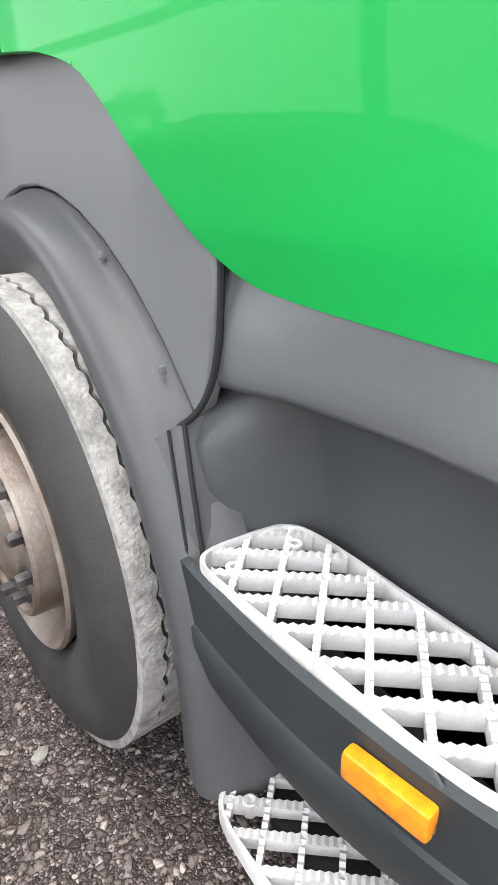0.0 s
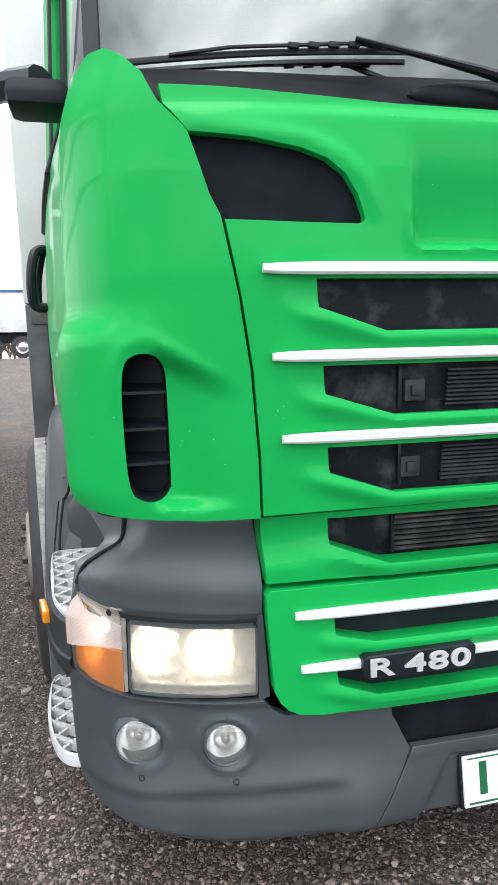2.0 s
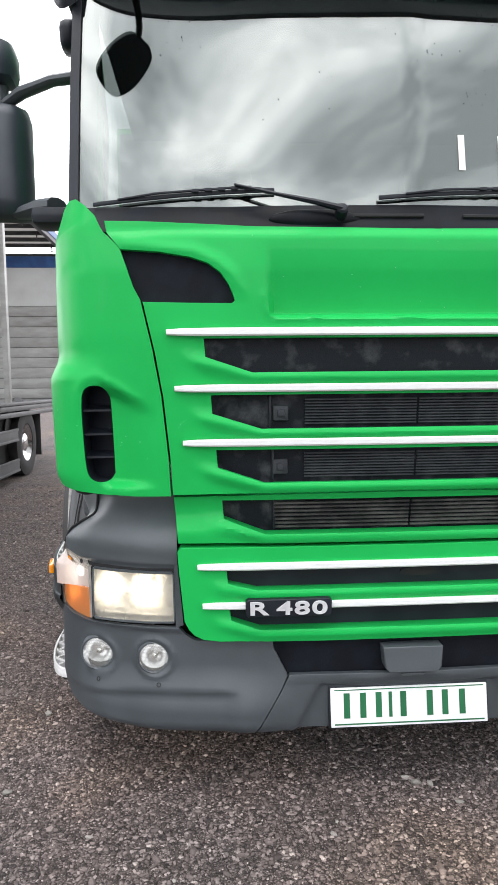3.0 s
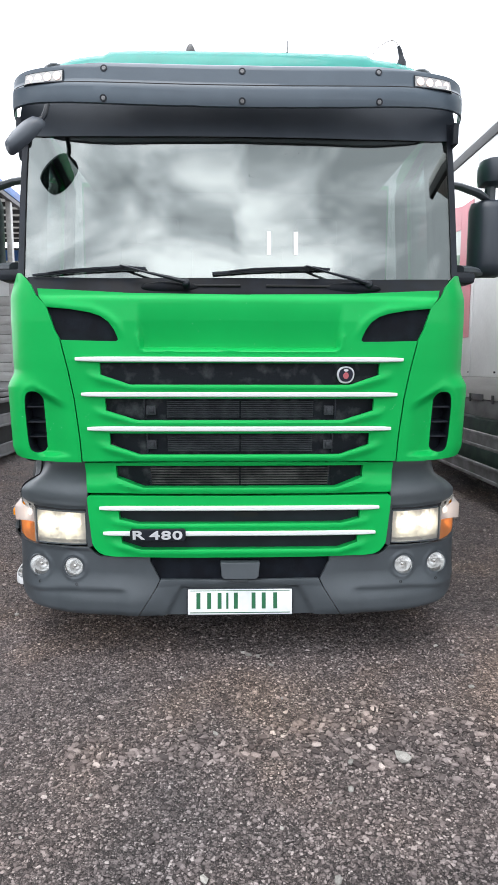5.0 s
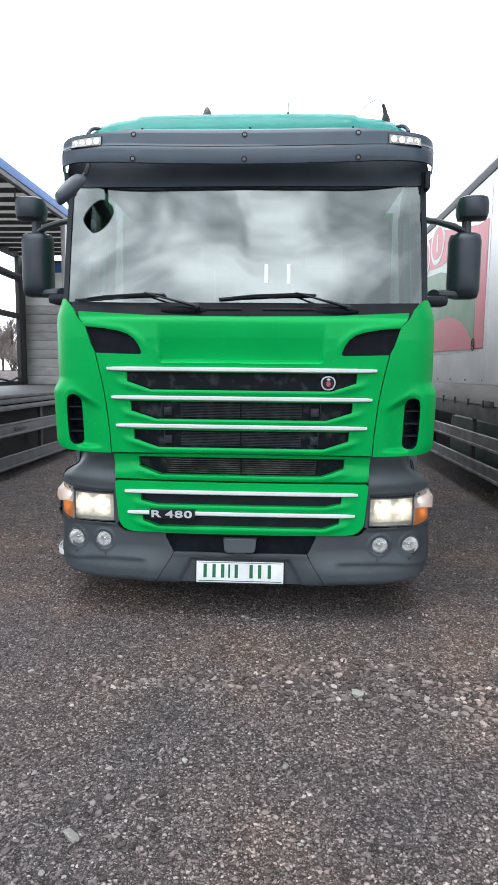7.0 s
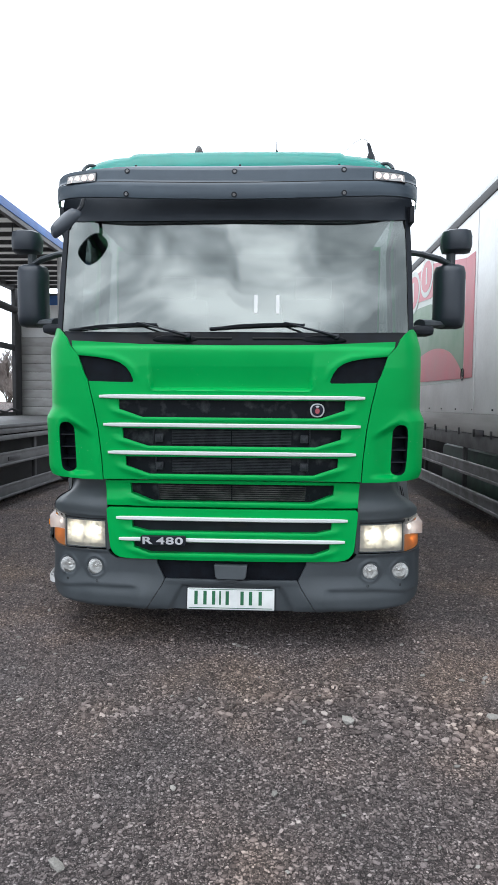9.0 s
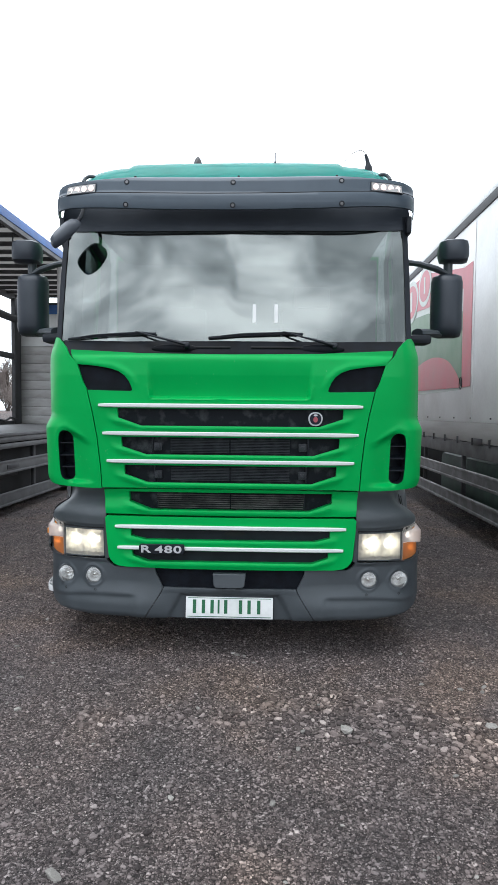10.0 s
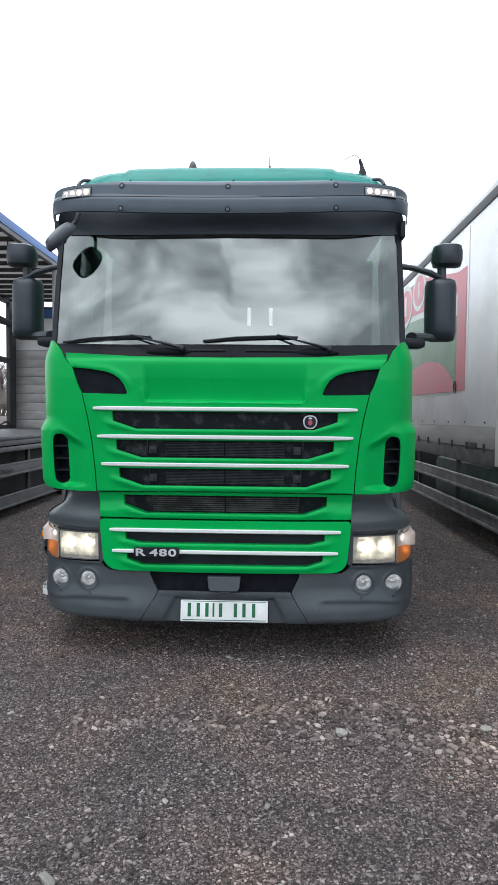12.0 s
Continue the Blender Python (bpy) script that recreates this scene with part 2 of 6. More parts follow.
SCREEN_GLASS = glass("windscreen_glass", (0.88, 0.94, 0.93), (0.5, 0.9), 0.0)
SCREEN_GLASS.node_tree.nodes["Glossy BSDF"].inputs["Color"].default_value = (0.315, 0.326, 0.31, 1)
SIDE_GLASS = glass("side_glass", (0.78, 0.85, 0.83), (0.08, 0.7), 0.0)
MIRROR = material("mirror_glass", (0.8, 0.82, 0.84), 0.03, metal=1.0, fine_amount=0.0, rough_var=0.02)
REFL = material("lamp_reflector", (0.95, 0.93, 0.86), 0.35, metal=0.6, dark=(0.86, 0.82, 0.72), scale=20, fine_amount=0.1, bump=0.4, bump_scale=28)
FOGBOWL = material("fog_bowl", (0.95, 0.95, 0.95), 0.2, metal=0.7, dark=(0.84, 0.85, 0.86), scale=12, fine_amount=0.05)
CLEAR_EDGE = material("clear_edge", (0.36, 0.35, 0.32), 0.12, dark=(0.22, 0.21, 0.19), scale=10, coat=0.8, fine_amount=0.1)
BULB = lit("headlight_bulb", (1.0, 0.95, 0.84), 4.6)
LED = lit("marker_led", (1.0, 0.80, 0.72), 0.25)
PLATE = material("plate_white", (0.80, 0.81, 0.79), 0.35, dark=(0.72, 0.73, 0.71), scale=12, fine_amount=0.03)
PLATE_INK = material("plate_green", (0.01, 0.13, 0.05), 0.4, fine_amount=0.05)
LETTER = material("letter_metal", (0.75, 0.76, 0.78), 0.35, metal=0.3, fine_amount=0.05)
RED = material("badge_red", (0.50, 0.12, 0.14), 0.4)
BLUE = material("badge_field", (0.012, 0.015, 0.03), 0.3)
TRIM = material("cab_trim", (0.12, 0.12, 0.118), 0.7, dark=(0.085, 0.085, 0.082), scale=2, fine=200, fine_amount=0.01)
SEATM = material("seat_cloth", (0.06, 0.06, 0.065), 0.9, dark=(0.04, 0.04, 0.045), scale=8, fine=300, fine_amount=0.3, bump=0.3)


def gravel_material(name, pieces):
    """Crushed stone: angular grains of differing colour with dark joints; pieces: the mesh's own pieces give the grains."""
    m = bpy.data.materials.new(name)
    m.use_nodes = True
    n, l = m.node_tree.nodes, m.node_tree.links
    b = n["Principled BSDF"]
    b.inputs["Roughness"].default_value, b.inputs["Specular IOR Level"].default_value = 0.8, 0.35
    co = n.new("ShaderNodeTexCoord")

    def node(kind, **inputs):
        made = n.new("ShaderNode" + kind)
        for k, v in inputs.items():
            made.inputs[k.replace("_", " ")].default_value = v
        return made

    def ramp(stops, source):
        r = n.new("ShaderNodeValToRGB")
        for i, (p, c) in enumerate(stops):
            e = r.color_ramp.elements[i] if i < 2 else r.color_ramp.elements.new(p)
            e.position, e.color = p, (*c, 1)
        l.new(source, r.inputs["Fac"])
        return r.outputs["Color"]

    def math_(kind, a, b_):
        made = n.new("ShaderNodeMath")
        made.operation = kind
        for socket, v in zip(made.inputs, (a, b_)):
            if isinstance(v, (int, float)):
                socket.default_value = v
            else:
                l.new(v, socket)
        return made.outputs[0]

    def span(source, a, b_, c, d):
        made = node("MapRange", From_Min=a, From_Max=b_, To_Min=c, To_Max=d)
        l.new(source, made.inputs["Value"])
        return made.outputs[0]

    def noise_tex(scale, detail):
        made = node("TexNoise", Scale=scale, Detail=detail)
        l.new(co.outputs["Object"], made.inputs["Vector"])
        return made.outputs["Fac"]

    grains = [(0.0, (0.040, 0.035, 0.034)), (0.3, (0.092, 0.081, 0.077)), (0.6, (0.150, 0.134, 0.128)), (0.82, (0.212, 0.191, 0.182)), (0.95, (0.29, 0.268, 0.255)), (1.0, (0.42, 0.395, 0.37))]
    fine = noise_tex(240, 3)
    if pieces:
        geo = n.new("ShaderNodeNewGeometry")
        color = ramp(grains, geo.outputs["Random Per Island"])
        shade, height = 0.94, fine
    else:
        pick, gap, rise = [], [], []
        for scale in (62, 128):
            cells, edge, sep = node("TexVoronoi", Scale=scale), node("TexVoronoi", Scale=scale), n.new("ShaderNodeSeparateColor")
            edge.feature = "DISTANCE_TO_EDGE"
            for v in (cells, edge):
                l.new(co.outputs["Object"], v.inputs["Vector"])
            l.new(cells.outputs["Color"], sep.inputs["Color"])
            pick.append(sep.outputs["Red"])
            gap.append(edge.outputs["Distance"])
            rise.append(sep.outputs["Green"])
        # coarse grains lie scattered among the fine ones
        coarse = span(pick[0], 0.70, 0.74, 0, 1)
        blend = lambda pair: math_("ADD", math_("MULTIPLY", pair[0], coarse), math_("MULTIPLY", pair[1], math_("SUBTRACT", 1.0, coarse)))
        color = ramp(grains, blend((rise[0], pick[1])))
        joint = blend(gap)
        shade = span(joint, 0.0, 0.17, 0.22, 1.14)
        height = math_("ADD", span(joint, 0.0, 0.3, 0, 1), math_("MULTIPLY", blend((pick[0], rise[1])), 0.55))
    soil = ramp([(0.36, (0.92, 0.86, 0.87)), (0.52, (1.12, 1.00, 0.97)), (0.66, (1.40, 1.17, 1.02))], noise_tex(1.1, 7))
    tint, amount = n.new("ShaderNodeMix"), n.new("ShaderNodeVectorMath")
    tint.data_type, tint.blend_type = "RGBA", "MULTIPLY"
    tint.inputs[0].default_value = 1.0
    l.new(color, tint.inputs[6])
    l.new(soil, tint.inputs[7])
    amount.operation = "SCALE"
    l.new(tint.outputs[2], amount.inputs[0])
    l.new(math_("MULTIPLY", math_("MULTIPLY", shade, span(fine, 0, 1, 0.6, 1.4)), span(noise_tex(7, 4), 0.3, 0.7, 0.86, 1.16)), amount.inputs["Scale"])
    l.new(amount.outputs[0], b.inputs["Base Color"])
    bump = node("Bump", Strength=0.9, Distance=0.002 if pieces else 0.007)
    l.new(height, bump.inputs["Height"])
    l.new(bump.outputs[0], b.inputs["Normal"])
    return m


GROUND = gravel_material("gravel_ground", False)
STONE = gravel_material("gravel_stone", True)
PALESTONE = material("pale_stone", (0.36, 0.34, 0.31), 0.85, dark=(0.22, 0.205, 0.185), scale=18, fine=80, fine_amount=0.2, bump=0.4, random_shade=0.3)
WALLWHITE = material("white_body", (0.72, 0.73, 0.72), 0.4, dark=(0.60, 0.60, 0.58), scale=2, spread=(0.3, 0.6), fine=60, fine_amount=0.05)
CURTAIN = material("grey_curtain", (0.80, 0.80, 0.79), 0.5, dark=(0.68, 0.675, 0.66), scale=1.6, spread=(0.3, 0.65), fine=30, fine_amount=0.06, bump=0.25, bump_scale=3)
BOARD = material("aluminium_board", (0.42, 0.415, 0.40), 0.5, metal=0.25, dark=(0.30, 0.29, 0.275), scale=3, spread=(0.3, 0.7), fine=60, fine_amount=0.1, stretch=(1, 0.3, 3), random_shade=0.08)
FRAME = material("dull_frame", (0.13, 0.13, 0.13), 0.55, metal=0.2, dark=(0.08, 0.08, 0.08), scale=5, fine=90, fine_amount=0.15)
SIDERAIL = material("grey_side_rail", (0.24, 0.24, 0.245), 0.5, metal=0.25, dark=(0.15, 0.15, 0.15), scale=5, fine=90, fine_amount=0.15)
RAIL = material("dark_rail", (0.115, 0.117, 0.120), 0.5, metal=0.2, dark=(0.075, 0.077, 0.08), scale=5, fine=90, fine_amount=0.15)
DARKFRAME = material("dark_frame", (0.045, 0.045, 0.048), 0.6, dark=(0.03, 0.03, 0.03), scale=5, fine=90)
TARPBLUE = material("blue_tarp", (0.04, 0.13, 0.36), 0.5, dark=(0.03, 0.09, 0.26), scale=4)
def tarp(name, color):
    """Thin cloth that lets some light through."""
    m = bpy.data.materials.new(name)
    m.use_nodes = True
    n, l = m.node_tree.nodes, m.node_tree.links
    n.clear()
    out, mix, a, b, ns, mul = (n.new("ShaderNode" + k) for k in ("OutputMaterial", "MixShader", "BsdfDiffuse", "BsdfTranslucent", "TexNoise", "Mix"))
    mul.data_type = "RGBA"
    mul.inputs[6].default_value, mul.inputs[7].default_value = (*[c * .75 for c in color], 1), (*color, 1)
    ns.inputs["Scale"].default_value = 3.0
    l.new(ns.outputs["Fac"], mul.inputs[0])
    for s in (a, b):
        l.new(mul.outputs[2], s.inputs["Color"])
    mix.inputs[0].default_value = 0.72
    l.new(a.outputs[0], mix.inputs[1])
    l.new(b.outputs[0], mix.inputs[2])
    l.new(mix.outputs[0], out.inputs["Surface"])
    return m


THINTARP = tarp("thin_tarp", (0.5, 0.49, 0.47))
PRINTRED = material("curtain_red", (0.55, 0.17, 0.20), 0.5, dark=(0.47, 0.19, 0.20), scale=3, spread=(0.3, 0.7))
PRINTPALE = material("curtain_pale", (0.56, 0.60, 0.56), 0.5, dark=(0.48, 0.51, 0.47), scale=2, spread=(0.3, 0.7))
PRINTGREEN = material("curtain_green", (0.15, 0.25, 0.16), 0.5, dark=(0.19, 0.27, 0.19), scale=3, spread=(0.3, 0.7))
INK = material("black_ink", (0.03, 0.03, 0.035), 0.5)
TANKGREEN = material("tank_green", (0.06, 0.11, 0.085), 0.6, dark=(0.04, 0.075, 0.06), scale=6)
BARK = material("bark", (0.13, 0.105, 0.085), 0.9, dark=(0.08, 0.065, 0.055), scale=3)
TWIG = material("twig", (0.29, 0.25, 0.225), 0.9, dark=(0.19, 0.16, 0.145), scale=2)


# ---- shapes ----
def step01(t):
    t = min(max(t, 0.0), 1.0)
    return t * t * (3 - 2 * t)


def smooth_path(pts, n=12):
    """A Catmull-Rom curve through the points, n steps a span."""
    out = []
    for i in range(len(pts) - 1):
        p0 = pts[max(i - 1, 0)]; p1 = pts[i]; p2 = pts[i + 1]; p3 = pts[min(i + 2, len(pts) - 1)]
        for k in range(n):
            t = k / n
            out.append(tuple(0.5 * (2 * b + (c - a) * t + (2 * a - 5 * b + 4 * c - d) * t * t + (3 * b - a - 3 * c + d) * t ** 3)
                             for a, b, c, d in zip(p0, p1, p2, p3)))
    out.append(tuple(pts[-1]))
    return out


class Plan:
    """A plan curve (x out from the middle, y back from the front) run by its arc length."""
    def __init__(self, pts):
        self.pts = np.array(smooth_path(pts))
        step = np.hypot(*np.diff(self.pts, axis=0).T)
        self.arc = np.concatenate([[0], np.cumsum(step)])
    def at(self, s):
        a = abs(s)
        return math.copysign(float(np.interp(a, self.arc, self.pts[:, 0])), s), float(np.interp(a, self.arc, self.pts[:, 1]))


UPPER = Plan([(0, 0), (.4, .004), (.76, .018), (.9, .036), (1.0, .06), (1.07, .1), (1.12, .16), (1.15, .235), (1.165, .32), (1.172, .45)])
LOWER = Plan([(0, 0), (.45, .012), (.76, .038), (.9, .075), (1.035, .143), (1.12, .222), (1.175, .305), (1.205, .4), (1.22, .52)])
SCREEN = Plan([(0, 0), (.4, .018), (.7, .052), (.9, .084), (1.0, .104), (1.06, .118), (1.1, .13)])
VISOR = Plan([(0, 0), (.4, .008), (.7, .03), (.9, .075), (1.0, .125), (1.06, .19), (1.085, .27), (1.09, .36)])


def upper_front(s, z, out=0.0):
    """The skin of the grille, the hood and the corner panels."""
    x, y = UPPER.at(s)
    w = (1.176 - .036 * step01((z - 1.385) / .09) - .03 * step01((1.10 - z) / .10) - .035 * step01((z - 1.80) / .15)) / 1.172
    k = min(max((abs(x) - .8) / .3, 0), 1)
    x *= 1 + (w - 1) * k
    door = float(np.interp(z, [1.0, 1.1, 1.25, 1.4, 1.55, 1.8, 1.9], [1.125, 1.139, 1.142, 1.142, 1.138, 1.122, 1.10]))
    q = step01((abs(s) - 1.19) / .2)
    x = math.copysign(abs(x) * (1 - q) + door * q, x)
    y += np.interp(z, [.3, .58, .87, 1.03, 1.2, 1.52, 1.7, 1.9], [0, -.005, -.02, -.048, -.066, -.1, -.112, -.108])
    return x, y - out, z


def lower_front(s, z, out=0.0):
    """The skin of the bumper and the lamps."""
    x, y = LOWER.at(s)
    chin = -.042 * (step01((.47 - z) / .16) - .8 * step01((.275 - z) / .05)) * step01((abs(s) - .28) / .3) * (1 - .5 * step01((abs(s) - 1.0) / .3))
    y += chin + float(np.interp(z, [.5, .6, .8, .95], [0, 0, -.012, -.02]))
    x *= 1 - .03 * step01((z - .88) / .12) * step01((abs(x) - .9) / .2)
    return x, y - out, z


def screen_front(s, z, out=0.0):
    x, y = SCREEN.at(s)
    return x, y - .045 + (z - 1.88) * .18 - out, z


def finish(name, bm, material_, parent=None, label="", smooth=35, bevel=0.0, segments=2):
    bmesh.ops.recalc_face_normals(bm, faces=bm.faces)
    me = bpy.data.meshes.new(name)
    bm.to_mesh(me)
    bm.free()
    me.materials.append(material_)
    if smooth:
        me.polygons.foreach_set("use_smooth", [True] * len(me.polygons))
        me.set_sharp_from_angle(angle=radians(smooth))
    ob = new(name, me)
    if bevel:
        mod = ob.modifiers.new("edge", "BEVEL")
        mod.width, mod.segments, mod.limit_method, mod.angle_limit = bevel, segments, "ANGLE", radians(50)
        mod.use_clamp_overlap = True
    if parent:
        ob.parent = parent
    if label:
        ob["label"] = label
    return ob


def part(name, bm, material_, parent, label="", smooth=35, bevel=0.0):
    return finish(name, bm, material_, parent, label, smooth, bevel)


def thing(name, label, category, group="", kind="", at=(0, 0, 0)):
    ob = new(name)
    ob.location = at
    return tagged(ob, label, category, group, kind)


def box(bm, c, size, rot=None, edge=0.0):
    """A box by its centre and size, turned by a matrix, with rounded edges."""
    r = bmesh.ops.create_cube(bm, size=1.0)
    vs = r["verts"]
    if edge:
        for v in vs:
            v.co = Vector((v.co.x * size[0], v.co.y * size[1], v.co.z * size[2]))
        es = list({e for v in vs for e in v.link_edges})
        rr = bmesh.ops.bevel(bm, geom=es, offset=edge, segments=2, affect="EDGES", profile=0.6)
        vs = list({v for f in rr["faces"] for v in f.verts} | {v for v in vs if v.is_valid})
        vs = list({v for seed in vs for v in island(seed)})
    else:
        for v in vs:
            v.co = Vector((v.co.x * size[0], v.co.y * size[1], v.co.z * size[2]))
    m = Matrix.Translation(c) @ (rot.to_4x4() if rot else Matrix())
    for v in vs:
        v.co = m @ v.co
    return vs


def island(v):
    seen, todo = {v}, [v]
    while todo:
        for e in todo.pop().link_edges:
            for w in e.verts:
                if w not in seen:
                    seen.add(w)
                    todo.append(w)
    return seen


def boxes(*items):
    bm = bmesh.new()
    for it in items:
        box(bm, *it)
    return bm


def tube(bm, pts, radius, sides=10, flat=1.0):
    """A tube along points; radius may be a list; flat squeezes it upwards."""
    pts = [Vector(p) for p in pts]
    rad = radius if isinstance(radius, (list, tuple)) else [radius] * len(pts)
    rings, side = [], None
    for i, p in enumerate(pts):
        d = (pts[min(i + 1, len(pts) - 1)] - pts[max(i - 1, 0)]).normalized()
        ref = side if side and abs(side.dot(d)) < 0.95 else (Vector((0, 0, 1)) if abs(d.z) < 0.9 else Vector((1, 0, 0)))
        a = (ref - d * ref.dot(d)).normalized()
        b = d.cross(a)
        side = a
        rings.append([bm.verts.new(p + rad[i] * (a * flat * math.cos(2 * math.pi * k / sides) + b * math.sin(2 * math.pi * k / sides))) for k in range(sides)])
    for r, q in zip(rings, rings[1:]):
        for k in range(sides):
            bm.faces.new((r[k], r[(k + 1) % sides], q[(k + 1) % sides], q[k]))
    bm.faces.new(rings[0][::-1])
    bm.faces.new(rings[-1])
    return bm


def lathe(bm, profile, m, sides=40, closed=True):
    """Turns a profile of (radius, along) round the z axis of the pose m."""
    rings = []
    for r, a in profile:
        rings.append([bm.verts.new(m @ Vector((r * math.cos(2 * math.pi * k / sides), r * math.sin(2 * math.pi * k / sides), a))) for k in range(sides)])
    for r, q in zip(rings, rings[1:]):
        for k in range(sides):
            bm.faces.new((r[k], r[(k + 1) % sides], q[(k + 1) % sides], q[k]))
    if closed:
        for r in (rings[0], rings[-1]):
            bm.faces.new(r)
    return bm


def prism(bm, poly, depth, place):
    """A flat outline given thickness; place maps (a, b, c) to the world."""
    front = [bm.verts.new(place(a, b, 0)) for a, b in poly]
    back = [bm.verts.new(place(a, b, depth)) for a, b in poly]
    bm.faces.new(front)
    bm.faces.new(back[::-1])
    for i in range(len(poly)):
        j = (i + 1) % len(poly)
        bm.faces.new((front[i], back[i], back[j], front[j]))
    return bm


def skin(outer, holes, fn, thick, step=0.04, relief=None, mirror=1):
    """A curved panel: an outline with holes in (s, z), laid on the surface fn and given thickness."""
    from mathutils.geometry import tessellate_polygon
    loops = [[Vector((s * mirror, z, 0)) for s, z in ring] for ring in [outer] + list(holes)]
    flat = [v for ring in loops for v in ring]
    bm = bmesh.new()
    vs = [bm.verts.new(v) for v in flat]
    for tri in tessellate_polygon(loops):
        try:
            bm.faces.new([vs[i] for i in tri])
        except ValueError:
            pass
    lo = [min(v[i] for v in flat) for i in (0, 1)]
    hi = [max(v[i] for v in flat) for i in (0, 1)]
    for axis in (0, 1):
        k = math.ceil(lo[axis] / step + 0.01)
        while k * step < hi[axis] - 1e-4:
            co, no = [0, 0, 0], [0, 0, 0]
            co[axis], no[axis] = k * step, 1
            bmesh.ops.bisect_plane(bm, geom=bm.verts[:] + bm.edges[:] + bm.faces[:], plane_co=co, plane_no=no, dist=1e-6)
            k += 1
    def on_grid(e):
        a, b = (v.co for v in e.verts)
        return any(abs(a[i] - b[i]) < 1e-5 and abs(a[i] / step - round(a[i] / step)) < 1e-3 for i in (0, 1))
    bmesh.ops.dissolve_edges(bm, edges=[e for e in bm.edges if len(e.link_faces) == 2 and not on_grid(e)], use_verts=False)
    bmesh.ops.remove_doubles(bm, verts=bm.verts[:], dist=min(step * .08, .0012))
    bmesh.ops.triangulate(bm, faces=[f for f in bm.faces if len(f.verts) > 4])
    faces, border = bm.faces[:], [e for e in bm.edges if len(e.link_faces) == 1]
    back = {}
    for v in bm.verts[:]:
        s, z = v.co.x, v.co.y
        r = relief(abs(s), z) if relief else 0.0
        back[v] = bm.verts.new(fn(s, z, r - thick))
        v.co = fn(s, z, r)
    for f in faces:
        bm.faces.new([back[v] for v in reversed(f.verts)])
    for e in border:
        a, b = e.verts
        bm.faces.new((a, b, back[b], back[a]))
    return bm


def both(half):
    """A whole outline from its left half, which runs from the middle line to the middle line."""
    return half + [(-s, z) for s, z in reversed(half) if abs(s) > 1e-6]


def seg_dist(p, a, b):
    ax, ay, bx, by = *a, *b
    t = ((p[0] - ax) * (bx - ax) + (p[1] - ay) * (by - ay)) / max((bx - ax) ** 2 + (by - ay) ** 2, 1e-9)
    t = min(max(t, 0), 1)
    return math.hypot(p[0] - ax - t * (bx - ax), p[1] - ay - t * (by - ay))


def path_dist(p, pts):
    return min(seg_dist(p, a, b) for a, b in zip(pts, pts[1:]))


def ring(cx, cz, rx, rz, n=28):
    return [(cx + rx * math.cos(2 * math.pi * k / n), cz + rz * math.sin(2 * math.pi * k / n)) for k in range(n)]


def basis(p, out, up=(0, 0, 1)):
    """A pose at p whose z axis points along out."""
    z = Vector(out).normalized()
    x = Vector(up).cross(z).normalized()
    y = z.cross(x)
    return Matrix.Translation(p) @ Matrix((x, y, z)).transposed().to_4x4()


def normal_at(fn, s, z):
    a, b = Vector(fn(s + .004, z)) - Vector(fn(s - .004, z)), Vector(fn(s, z + .004)) - Vector(fn(s, z - .004))
    n = a.cross(b).normalized()
    return n if n.y < 0 or abs(n.x) > 0.5 and n.x * s > 0 else -n

# ---- the green truck: its front ----
truck = thing("truck", "green cab-over truck with dark grey bumper, headlights on, parked on gravel", "truck")

SLOTS_UP = [(.655, 1.506, 1.452, .515, 1.406), (.637, 1.34, 1.284, .487, 1.238), (.623, 1.174, 1.12, .478, 1.072)]
SLOT_MID = (.606, 1.010, .952, .470, .904)
SLOTS_LOW = [(.596, .789, .746, .50, .724), (.587, .659, .624, .49, .592)]
STRIPS = [(.763, 1.523), (.743, 1.36), (.722, 1.197), (.687, .802), (.673, .674)]


def slot_ring(q, grow=0.0):
    s0, zt, z1, s1, zb = q
    half = [(0, zt + grow), (-s0 - grow, zt + grow), (-s0 + .004 - grow, z1), (-s1 - grow * .5, zb - grow), (0, zb - grow)]
    return both(half)


def slot_lip(s, z, slots, amount=0.016):
    """The raised green lip that runs under each slot and on past its end."""
    r = 0.0
    for s0, zt, z1, s1, zb in slots:
        d = path_dist((s, z), [(0, zb - .014), (s1, zb - .014), (s0 + .01, z1 - .016), (s0 + .07, z1 + .004)])
        r += amount * math.exp(-(d / .020) ** 2) * (1 - step01((s - s0 + .02) / .11))
        d2 = path_dist((s, z), [(s0 + .02, zt - .012), (s0 + .02, z1 + .012)])
        r -= .006 * math.exp(-(d2 / .03) ** 2)
    return r


def hood_relief(s, z):
    r = slot_lip(s, z, SLOTS_UP)
    inner = step01((.464 + .10 * (z - 1.57) - s) / .022) * step01((z - 1.563) / .015)
    r -= .030 * inner * (1 - step01((z - 1.575) / .22))
    rim = path_dist((s, z), [(0, 1.561), (.44, 1.561), (.462, 1.567), (.472, 1.585), (.478, 1.63)])
    r += .004 * math.exp(-(rim / .008) ** 2)
    d = path_dist((s, z), [(.885, 1.775), (.68, 1.752), (.61, 1.722), (.565, 1.68), (.545, 1.62), (.55, 1.596)])
    return r + .007 * math.exp(-(d / .018) ** 2) * step01((z - 1.60) / .07) - .012 * step01((z - 1.79) / .03)


